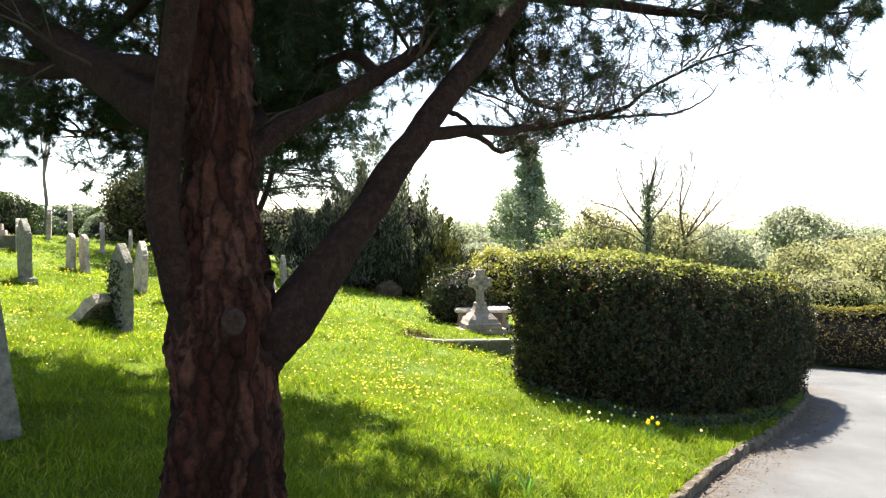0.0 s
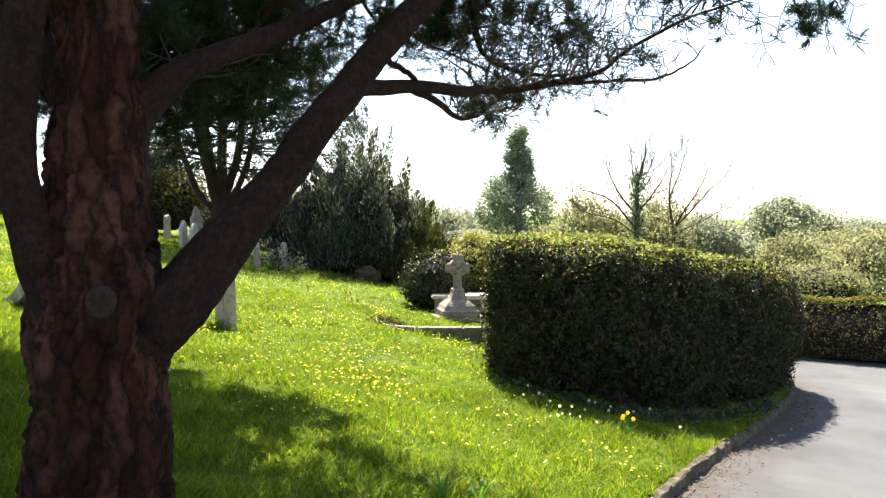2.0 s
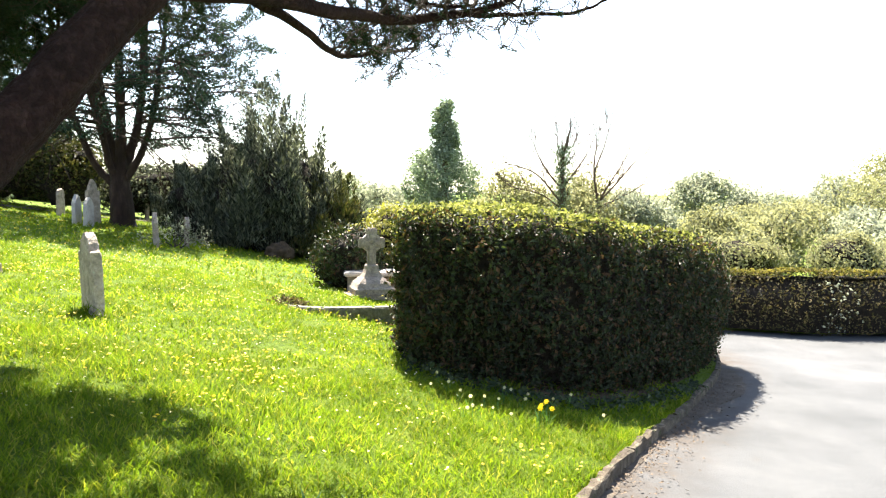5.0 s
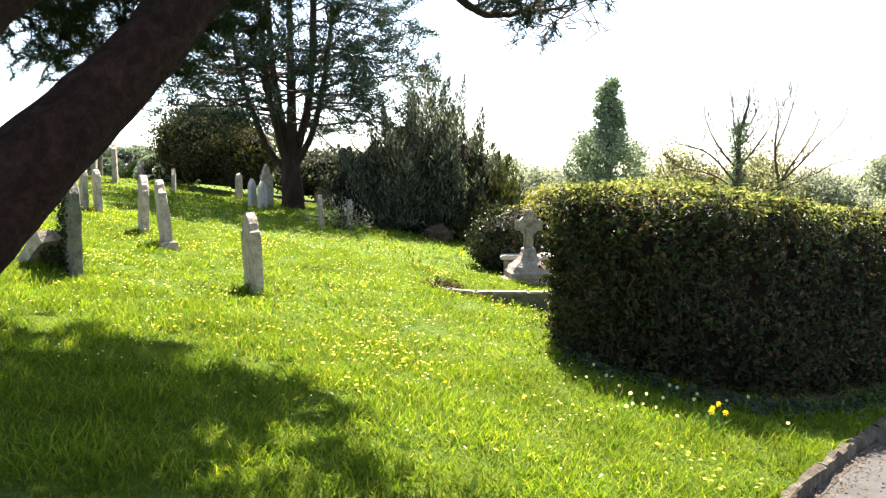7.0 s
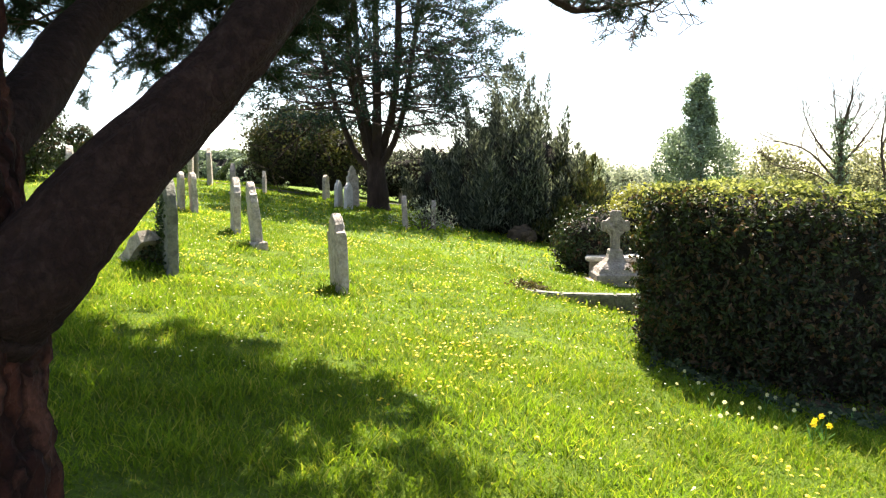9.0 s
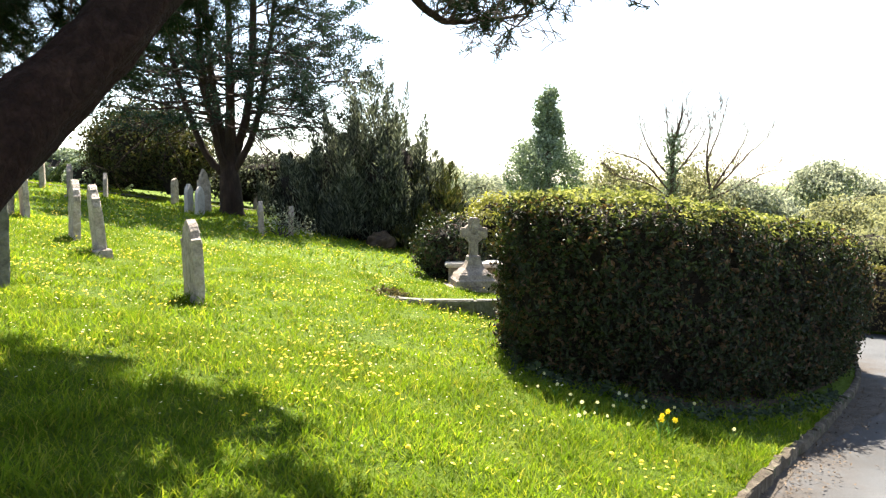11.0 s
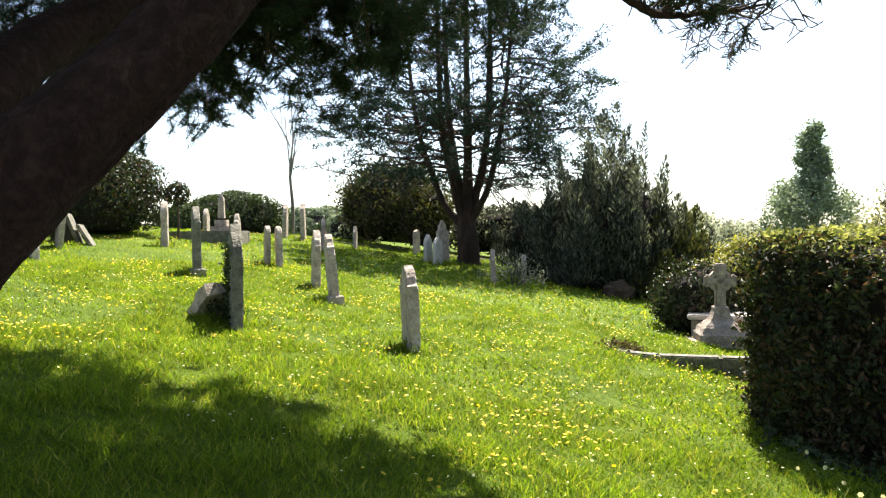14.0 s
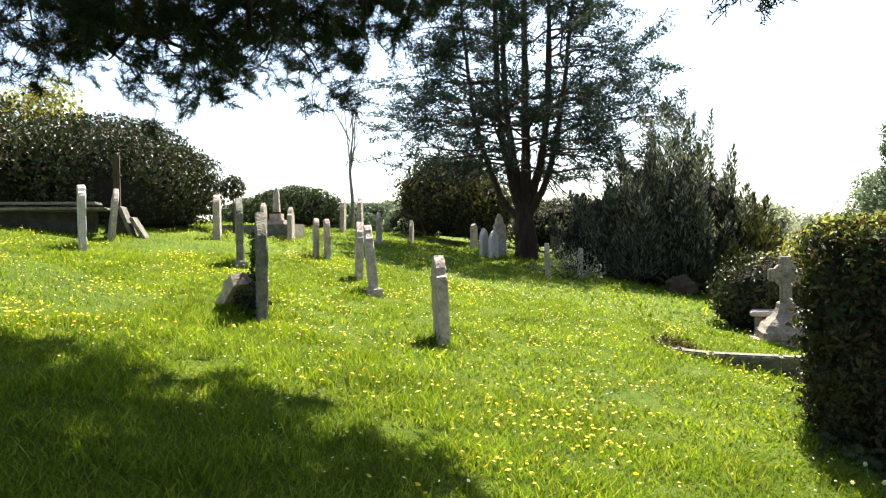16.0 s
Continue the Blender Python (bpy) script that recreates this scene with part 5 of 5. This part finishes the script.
for sx, sz in ((0.17, 0), (-0.17, 0), (0, 0.19)):
    block(bm, 0.1 if sz == 0 else 0.17, 0.135, 0.17 if sz == 0 else 0.11, pose(sx, 0, 0.92 + sz), 0.02)
for a in range(24):
    t0, t1 = 2 * math.pi * a / 24, 2 * math.pi * (a + 1) / 24
    q = [bm.verts.new((r_ * math.cos(t_), y_, 0.92 + r_ * math.sin(t_))) for t_ in (t0, t1) for r_ in (0.11, 0.165) for y_ in (-0.05, 0.05)]
    for fc in ((0, 1, 5, 4), (2, 6, 7, 3), (0, 4, 6, 2), (1, 3, 7, 5)):
        bm.faces.new([q[k] for k in fc])
bmesh.ops.recalc_face_normals(bm, faces=bm.faces)
part("cross_head", bm, M_PINKSTONE, cross, "ringed cross head with flared arms")

# chest tomb behind it
tomb = thing("chest_tomb", -1.2, 13.5, gz(-1.2, 13.5), "low stone chest tomb with a flat ledger slab", "tomb", rz=8)
for sx in (-0.42, 0.42):
    for sy in (-0.22, 0.22):
        bm = bmesh.new()
        block(bm, 0.12, 0.12, 0.36, pose(sx, sy, 0.17), 0.015)
        part("pier", bm, M_PINKSTONE, tomb)
bm = bmesh.new()
block(bm, 0.8, 0.42, 0.34, pose(0, 0, 0.16))
part("chest", bm, M_PINKSTONE, tomb)
bm = bmesh.new()
block(bm, 1.08, 0.68, 0.07, pose(0, 0, 0.385), 0.02)
part("ledger", bm, M_MARBLE, tomb, "pale flat ledger slab")
bm = bmesh.new()
block(bm, 1.3, 0.9, 0.06, pose(0, 0, 0.0), 0.015)
part("base", bm, M_PINKSTONE, tomb)

# raised grave plot with a curved stone edge
plot = thing("grave_kerb", -1.4, 10.6, gz(-1.4, 10.6), "raised grave plot with a low weathered stone edging", "grave")
edge_line = smooth_line([(-2.05, 10.5), (-1.9, 10.25), (-1.55, 10.18), (-0.9, 10.3), (-0.2, 10.42), (0.3, 10.5)], 6)
for a, b in zip(edge_line, edge_line[1:]):
    bm = bmesh.new()
    ang = math.degrees(math.atan2(b[1] - a[1], b[0] - a[0]))
    ln = math.dist(a, b)
    mx, my = (a + b) / 2
    block(bm, ln - 0.008, 0.16, 0.34, pose(mx + 1.4, my - 10.6, gz(-1.7, 10.2) - gz(-1.4, 10.6) - 0.105, 0, 0, ang), 0.015)
    part("edging_stone", bm, M_STONE_DARK, plot)

rng = np.random.default_rng(48)
c = np.column_stack([rng.normal(-2.0, 0.13, 420), rng.normal(10.5, 0.13, 420)])
hh = 0.1 * rng.random(420)
v, f = leaf_cards(np.column_stack([c, g(c[:, 0], c[:, 1]) + hh]) - [-1.4, 10.6, gz(-1.4, 10.6)], rng.normal(0, 1, (420, 3)), 0.05, rng)
part_np("weeds", v, f, M_HEDGE_TAN, plot, "brownish weeds at the end of the plot")

# obelisk on a walled plot
ox, oy = -12.31, 14.68
obelisk = thing("obelisk", ox, oy, gz(ox, oy), "slim grey stone pillar monument on a square stepped base", "monument", rz=30)
for sz, hh, z0 in ((0.56, 0.5, 0.0), (0.42, 0.12, 0.3), (0.28, 0.16, 0.43)):
    bm = bmesh.new()
    block(bm, sz, sz, hh, pose(0, 0, z0))
    part("step", bm, M_STONE, obelisk)
bm = bmesh.new()
lo = [bm.verts.new((sx * 0.075, sy * 0.075, 0.55)) for sx, sy in ((-1, -1), (1, -1), (1, 1), (-1, 1))]
hi = [bm.verts.new((sx * 0.06, sy * 0.06, 1.0)) for sx, sy in ((-1, -1), (1, -1), (1, 1), (-1, 1))]
for q in range(4):
    bm.faces.new((lo[q], lo[(q + 1) % 4], hi[(q + 1) % 4], hi[q]))
ap = bm.verts.new((0, 0, 1.15))
for q in range(4):
    bm.faces.new((hi[q], hi[(q + 1) % 4], ap))
bm.faces.new(lo[::-1])
part("shaft", bm, M_STONE, obelisk)
ox, oy = -12.55, 14.45
wall_plot = thing("walled_plot", ox, oy, gz(ox, oy), "low dark stone wall round a family plot", "grave")
for sx, sy, lx, ly in ((0, -0.55, 1.7, 0.16), (0, 0.55, 1.7, 0.16), (-0.77, 0, 0.16, 0.94), (0.77, 0, 0.16, 0.94)):
    bm = bmesh.new()
    block(bm, lx, ly, 0.55, pose(sx, sy, -0.06))
    part("wall", bm, M_STONE_DARK, wall_plot)
for q in bpy.data.objects:
    if q.name.startswith("walled_plot"):
        q.matrix_world = pose(ox, oy, gz(ox, oy), 0, 0, 30)
bm = bmesh.new()
block(bm, 1.38, 0.94, 0.1, pose(0, 0, 0.1))
part("infill", bm, M_SOIL, wall_plot)

# near-black: shade under the tomb's slabs put into colour; also the post's base
M_TOMB = plain("shade_black_stone", [(0.3, (0.02, 0.018, 0.014)), (0.7, (0.06, 0.055, 0.042))], 6, 0.95)
M_POST = plain("dark_weathered_wood", [(0.3, (0.03, 0.022, 0.016)), (0.7, (0.09, 0.068, 0.05))], 6, 0.95, stretch=(1, 1, 0.2))
# table tomb with long flat slabs, by the big hedge
table = thing("table_tomb", -11.42, 8.76, gz(-11.42, 8.76), "long low tomb with pale slab edges, the shade below them coloured in", "tomb", rz=48)
# chest coloured as the dark space beneath the overhanging slabs
bm = bmesh.new()
block(bm, 1.4, 0.4, 0.34, pose(0, 0, 0.12))
part("chest", bm, M_TOMB, table)
for z0, sx in ((0.33, 1.8), (0.42, 1.5)):
    bm = bmesh.new()
    block(bm, sx, 0.9 if z0 < 0.4 else 0.7, 0.045, pose(0, 0, z0), 0.012)
    part("slab", bm, M_STONE_DARK, table)
# old timber post by the tomb
wx, wy = -11.3, 9.9
post = thing("memorial_post", wx, wy, gz(wx, wy), "tall thin dark weathered timber post behind a tilted headstone", "monument", rz=45)
bm = bmesh.new()
block(bm, 0.11, 0.1, 1.4, pose(0, 0, 0.68), 0.02)
part("shaft", bm, M_POST, post)
bm = bmesh.new()
block(bm, 0.14, 0.13, 0.07, pose(0, 0, 1.02), 0.02)
part("collar", bm, M_POST, post)
bm = bmesh.new()
block(bm, 0.34, 0.34, 0.3, pose(0, 0, 0.12), 0.02)
part("base", bm, M_TOMB, post)
# two broken slabs leaning on each other beside the post
for k, (dx, dy, tilt, hh) in enumerate(((0.2, 0.18, 20, 0.58), (0.36, 0.3, 30, 0.44))):
    lx_, ly_ = wx + dx, wy + dy
    slab = thing("leaning_gravestone", lx_, ly_, gz(lx_, ly_), "thin grey broken grave slab leaning at a slant by the post", "gravestone", "leaning slabs by the post")
    slab.matrix_world = pose(lx_, ly_, gz(lx_, ly_) - 0.03, 0, 0, 42) @ pose(0, 0, 0, 0, -tilt, 0)
    bm = bmesh.new()
    block(bm, 0.06, 0.4, hh, pose(0, 0, hh / 2), 0.015)
    part("slab", bm, M_STONE_DARK, slab)
# small clipped standard tree
st = thing("topiary_tree", -12.45, 13.5, gz(-12.45, 13.5), "little ball-headed clipped tree on a thin stem", "tree")
geo = Geo()
geo.tube([(0, 0, 0), (0.02, 0, 0.4), (0, 0, 0.85)], [0.03, 0.025, 0.02], 6)
geo.make("trunk", M_BARK2, st)
rng = np.random.default_rng(88)
d = unit(rng.normal(0, 1, (900, 3)))
v, f = leaf_cards(d * 0.24 * rng.normal(0.95, 0.12, (900, 1)) + [0, 0, 1.0], d, 0.07, rng)
part_np("crown", v, f, M_HEDGE, st)

# pale gravel path across the upper lawn
pl = smooth_line([(-30, 17.5), (-20, 19.2), (-14, 20.9), (-11, 22.6), (-8.6, 25.2), (-7.5, 29)], 60)
pd = unit(np.gradient(pl, axis=0))
pn = np.column_stack([-pd[:, 1], pd[:, 0]])
pv = np.vstack([np.column_stack([pl + pn * o_, g(*(pl + pn * o_).T) + 0.03]) for o_ in (-0.3, 0.0, 0.3)])
k_ = np.arange(59)
path = part_np("gravel_path", pv, np.vstack([np.stack([k_ + 60 * r_, k_ + 1 + 60 * r_, k_ + 61 + 60 * r_, k_ + 60 + 60 * r_], -1) for r_ in (0, 1)]), M_KERB)
tagged(path, "narrow pale gravel path across the upper lawn", "path", kind="structure")

# straggly shrub by the small headstones
rng = np.random.default_rng(64)
sx_, sy_ = -5.75, 16.5
shrub = thing("rose_bush", sx_, sy_, gz(sx_, sy_) - 0.03, "straggly half-bare rose bush between small headstones", "bush")
geo, tips = Geo(), []
for _ in range(10):
    branching(geo, tips, (rng.normal(0, 0.1), rng.normal(0, 0.1), 0), (rng.normal(0, 0.5), rng.normal(0, 0.5), 1), 0.55, 0.012, 1, rng, 0.06, 0.5, 1, 6, 0.2, 0.005, 4)
geo.make("stem_growth", M_TWIG, shrub)
c = np.repeat(np.array([q[0] for q in tips]), 5, 0)
v, f = leaf_cards(c + rng.normal(0, 0.05, c.shape), rng.normal(0, 1, c.shape), 0.05, rng)
part_np("foliage", v, f, M_FARWOOD, shrub)

# bare soil under the hedge's front
sl = smooth_line([(-0.5, 7.75), (-0.2, 7.35), (0.3, 7.08), (0.95, 7.05), (1.75, 7.45), (2.5, 8.25), (3.05, 9.1), (3.5, 9.9)], 60)
sd2 = unit(np.gradient(sl, axis=0))
sn = np.column_stack([-sd2[:, 1], sd2[:, 0]])
sv = []
for o_ in (0.12, 0.24, 0.4, 0.8):
    q_ = sl + sn * o_
    sv.append(np.column_stack([q_, g(*q_.T) + (-0.03 if o_ < 0.2 else 0.015)]))
k_ = np.arange(59)
bed = part_np("soil_bed", np.vstack(sv), np.vstack([np.stack([k_ + 60 * r_, k_ + 1 + 60 * r_, k_ + 61 + 60 * r_, k_ + 60 + 60 * r_], -1) for r_ in (0, 1, 2)]), M_SOIL, smooth=True)
tagged(bed, "strip of bare soil and leaf litter under the hedge", "soil", kind="structure")

# ---- grass, flowers, litter ----
rng = np.random.default_rng(101)


def lawn_points(x0, x1, y0, y1, count):
    p2 = np.column_stack([rng.uniform(x0, x1, count), rng.uniform(y0, y1, count)])
    return p2[(p2[:, 0] < kerb_x(p2[:, 1]) - 0.05)]


def blades(p2, height, width, name, label):
    m = len(p2)
    clump = np.array([noise.noise(Vector((a * 2.3, b * 2.3, 0))) for a, b in p2])
    h = height * (0.85 + 0.8 * clump) * rng.uniform(0.5, 1.3, m)
    h = np.maximum(h, 0.015)
    base = np.column_stack([p2, g(p2[:, 0], p2[:, 1]) - 0.01])
    a = rng.uniform(0, 2 * np.pi, m)
    side = np.column_stack([np.cos(a), np.sin(a), 0 * a]) * (width * rng.uniform(0.7, 1.3, m))[:, None]
    lean = np.column_stack([rng.normal(0, 0.45, (m, 2)), np.ones(m)])
    mid = base + lean * (h * 0.5)[:, None]
    tip = base + lean * h[:, None] * [1.35, 1.35, 0.92] + np.column_stack([rng.normal(0, 0.25, (m, 2)) * h[:, None], 0 * h])
    v = np.stack([base - side, base + side, mid + side * 0.8, tip, mid - side * 0.8], 1).reshape(-1, 3)
    k = np.arange(m)[:, None] * 5
    quad, tri = k + [0, 1, 2, 4], k + [4, 2, 3]
    f3 = np.vstack([quad[:, [0, 1, 2]], quad[:, [0, 2, 3]], tri])
    ob = part_np(name, v, f3, M_GRASS)
    return tagged(ob, label, "grass", kind="stuff")


near = np.vstack([lawn_points(-5.5, 2.0, 2.2, 6.8, 92000), lawn_points(-4.2, 0, 0.9, 2.2, 9000)])
midp = lawn_points(-9, 2.6, 6.8, 12.5, 78000)
farp = lawn_points(-17, 1, 12.5, 24, 27000)
leftp = np.vstack([lawn_points(-12, -5.5, 2.5, 9, 18000), lawn_points(-17, -9, 5, 12.5, 11000)])
blades(near, 0.09, 0.0038, "grass", "long bright green lawn grass near the pine")
blades(np.vstack([midp, leftp]), 0.065, 0.0062, "grass", "bright green lawn grass among the headstones")
feet = np.vstack([np.column_stack([rng.normal(q[0], 0.16, 110), rng.normal(q[1], 0.16, 110)]) for q in STONES] + [np.column_stack([rng.normal(-5.28, 0.25, 200), rng.normal(7.0, 0.2, 200)]), np.column_stack([rng.uniform(-2.1, 0.2, 500), rng.normal(10.2, 0.12, 500)])])
edge_y = rng.uniform(-2, 8.5, 2600)
edging = np.column_stack([kerb_x(edge_y) - 0.03 - np.abs(rng.normal(0, 0.05, 2600)), edge_y])
blades(feet, 0.13, 0.007, "grass", "uncut grass tufts round the feet of the graves")
blades(edging, 0.06, 0.0035, "grass", "grass leaning over the kerb")
blades(farp, 0.08, 0.014, "grass", "green lawn grass on the upper slope")


def flowers(p2, name, size, hgt, material, label):
    m = len(p2)
    z = g(p2[:, 0], p2[:, 1]) + hgt * rng.uniform(0.6, 1.3, m)
    c = np.column_stack([p2, z])
    s = size * rng.uniform(0.7, 1.25, m)
    ang = np.linspace(0, 2 * np.pi, 6, endpoint=False)
    tilt = unit(np.column_stack([rng.normal(0, 0.35, (m, 2)), np.ones(m)]))
    t = unit(np.cross(tilt, rng.normal(0, 1, (m, 3))))
    b = np.cross(tilt, t)
    ring = c[:, None] + s[:, None, None] * (np.cos(ang)[None, :, None] * t[:, None] + np.sin(ang)[None, :, None] * b[:, None])
    v = np.concatenate([(c + tilt * s[:, None] * 0.45)[:, None], ring], 1).reshape(-1, 3)
    k = np.arange(m)[:, None] * 7
    f = np.vstack([k + [0, 1 + q, 1 + (q + 1) % 6] for q in range(6)])
    return tagged(part_np(name, v, f, material), label, "flowers", kind="stuff")


cand = np.vstack([lawn_points(-9, 2.5, 4.6, 12, 11000), lawn_points(-15, 0, 11, 19, 6000), lawn_points(-12, -5, 4, 9, 3000)])
cand = cand[~((cand[:, 0] > -0.4) & (cand[:, 1] > 6.3))]
dens = np.array([noise.noise(Vector((a * 0.9, b * 0.9, 3))) for a, b in cand])
flowers(cand[dens > rng.uniform(-0.1, 0.8, len(cand))], "dandelions", 0.0128, 0.08, M_DANDELION, "scattered yellow dandelion heads in the grass")
cand = lawn_points(-8, 0.2, 4.6, 14, 1500)
flowers(cand, "daisies", 0.0085, 0.06, M_DAFF, "scattered small white daisies in the grass")

# small pale narcissi in the hedge's shade and a yellow group beside them
def narcissus(x, y, petal, label, size):
    ob = thing("daffodil", x, y, gz(x, y), label, "flower", "daffodils by the hedge")
    geo = Geo()
    geo.tube(np.array([(0, 0, -0.01), (0.005, 0, 0.1), (0, 0.01, 0.19), (0.02, -0.01, 0.21)]) * size, np.array([0.004, 0.004, 0.0035, 0.003]) * size, 5)
    geo.make("stem", M_STEM, ob)
    for a in (0.3, 2.2, 4.1):
        dx, dy = math.cos(a), math.sin(a)
        w = np.array([-dy, dx, 0]) * 0.006
        ctr = np.array([[0.01 * dx, 0.01 * dy, -0.01], [0.03 * dx, 0.03 * dy, 0.1], [0.07 * dx, 0.07 * dy, 0.15]])
        part_np("leaf", np.vstack([ctr - w, ctr + w]) * size, [[0, 3, 4, 1], [1, 4, 5, 2]], M_STEM, ob)
    v, f = [], []
    o_ = np.array([0.02, -0.02, 0.215])
    for a in range(6):
        t_ = a * math.pi / 3
        u_, w_ = np.array([math.cos(t_), 0, math.sin(t_)]), np.array([-math.sin(t_), 0, math.cos(t_)])
        f.append([len(v) + k for k in range(4)])
        v += [o_, o_ + u_ * 0.016 + w_ * 0.011, o_ + u_ * 0.03 + [0, -0.006, 0], o_ + u_ * 0.016 - w_ * 0.011]
    part_np("petals", np.array(v) * size, f, petal, ob)
    geo = Geo()
    geo.tube(np.array([(0.02, -0.02, 0.215), (0.02, -0.04, 0.216), (0.02, -0.046, 0.217)]) * size, np.array([0.007, 0.009, 0.011]) * size, 8)
    geo.make("trumpet", M_DANDELION if petal == M_DANDELION else M_DAFF, ob)
    return ob


white = narcissus(0.19, 6.51, M_DAFF, "small pale cream narcissus in the shade of the hedge", 0.5)
for x, y in ((0.26, 6.3), (0.21, 5.98), (0.29, 6.05), (0.4, 6.44), (0.44, 6.16), (0.57, 6.75), (0.63, 6.77), (0.77, 6.78), (0.56, 6.05), (1.34, 6.42), (0.32, 6.22), (0.5, 6.42), (1.16, 6.97), (0.1, 6.7), (0.02, 6.95), (-0.05, 6.6), (0.7, 6.5), (1.0, 6.8)):
    copy_thing(white, pose(x, y, gz(x, y), rng.normal(0, 6), rng.normal(0, 6), rng.uniform(-60, 60)) @ Matrix.Scale(rng.uniform(0.8, 1.2), 4))
yellow = narcissus(0.81, 6.28, M_DANDELION, "bright yellow daffodil in bloom near the hedge", 0.7)
for x, y in ((0.86, 6.36), (0.86, 6.19), (0.79, 6.09)):
    copy_thing(yellow, pose(x, y, gz(x, y), rng.normal(0, 6), rng.normal(0, 6), rng.uniform(-50, 50)) @ Matrix.Scale(rng.uniform(0.9, 1.2), 4))

# low ivy and weeds at the hedge's foot
c = np.column_stack([rng.uniform(-0.3, 2.9, 1100), rng.normal(0, 0.12, 1100)])
c[:, 1] += np.interp(c[:, 0], [-0.3, 0.3, 0.9, 1.6, 2.1, 2.9], [7.6, 7.2, 7.05, 7.3, 7.8, 8.75])
hh = 0.1 * np.maximum(0, 0.4 + np.array([noise.noise(Vector((a * 5, b * 5, 1))) for a, b in c])) * rng.random(1100)
v, f = leaf_cards(np.column_stack([c, g(c[:, 0], c[:, 1]) + 0.015 + hh]), np.tile([0, -0.3, 1.0], (1100, 1)), 0.05, rng, 0.5, 0.8, 0.1)
tagged(part_np("ground_ivy", v, f, M_CLIPPED), "low dark ivy and weeds at the foot of the hedge", "ivy", kind="stuff")

# strap-leaved clumps near the lane
first_clump = None
for x, y in ((-0.5, 3.72), (-0.3, 3.78)):
    if first_clump is None:
        first_clump = thing("leaf_clump", x, y, gz(x, y), "clump of dark upright strap leaves in the grass", "plant", "strap-leaved clumps")
        for a_ in range(7):
            t_ = a_ * 0.9 + 0.3
            dx, dy, ln = math.cos(t_), math.sin(t_), 0.125 + 0.02 * (a_ % 3)
            w = np.array([-dy, dx, 0]) * 0.008
            ctr = np.array([[0.01 * dx, 0.01 * dy, -0.01], [0.03 * dx, 0.03 * dy, ln * 0.45], [0.07 * dx, 0.07 * dy, ln * 0.85], [0.11 * dx, 0.11 * dy, ln]])
            v = np.vstack([ctr - w * np.array([[1], [1], [0.8], [0.1]]), ctr + w * np.array([[1], [1], [0.8], [0.1]])])
            part_np("leaf", v, [[0, 4, 5, 1], [1, 5, 6, 2], [2, 6, 7, 3]], M_STEM, first_clump)
    else:
        copy_thing(first_clump, pose(x, y, gz(x, y), 0, 0, rng.uniform(0, 360)))

# dirt swept against the kerb
ky = np.arange(-3.0, 10.6, 0.1)
kx = kerb_x(ky)
wide = np.array([0.09 + 0.05 * noise.noise(Vector((0, a * 1.1, 7))) + 0.04 * noise.noise(Vector((0, a * 4.3, 2))) for a in ky]) + 0.35 * np.exp(-((ky - 9.2) / 1.2) ** 2)
cols = [np.column_stack([kx + o_, ky, g(kx + o_, ky) - 0.085 + z_]) for o_, z_ in ((0.02, 0.016), (wide * 0.5, 0.01), (wide, 0.004))]
m_ = len(ky)
k_ = np.arange(m_ - 1)
dirt = part_np("road_edge", np.vstack(cols), np.vstack([np.stack([k_ + m_ * r_, k_ + m_ * (r_ + 1), k_ + 1 + m_ * (r_ + 1), k_ + 1 + m_ * r_], -1) for r_ in (0, 1)]), M_DIRT, smooth=True)
tagged(dirt, "ragged strip of brown dirt against the kerb", "dirt", kind="structure")

# litter along the kerb and under the hedge
yy = rng.uniform(-1, 10.0, 5200)
off = np.abs(rng.normal(0, 0.19, 5200)) * rng.uniform(0.3, 1.5, 5200) + 0.04
lx = kerb_x(yy) + off
keep = rng.random(5200) < 0.3 + 0.5 * np.array([max(0, noise.noise(Vector((a * 2, b * 2, 4)))) for a, b in zip(lx, yy)])
c = np.column_stack([lx, yy, g(lx, yy) - 0.085 + 0.02])[keep]
v, f = leaf_cards(c, np.tile([0, 0, 1.0], (len(c), 1)), 0.024, rng, 0.3, 0.6, 0.1)
tagged(part_np("fallen_leaves", v, f, M_DRYLEAF), "dry brown leaves and grit along the kerb", "leaves", kind="stuff")
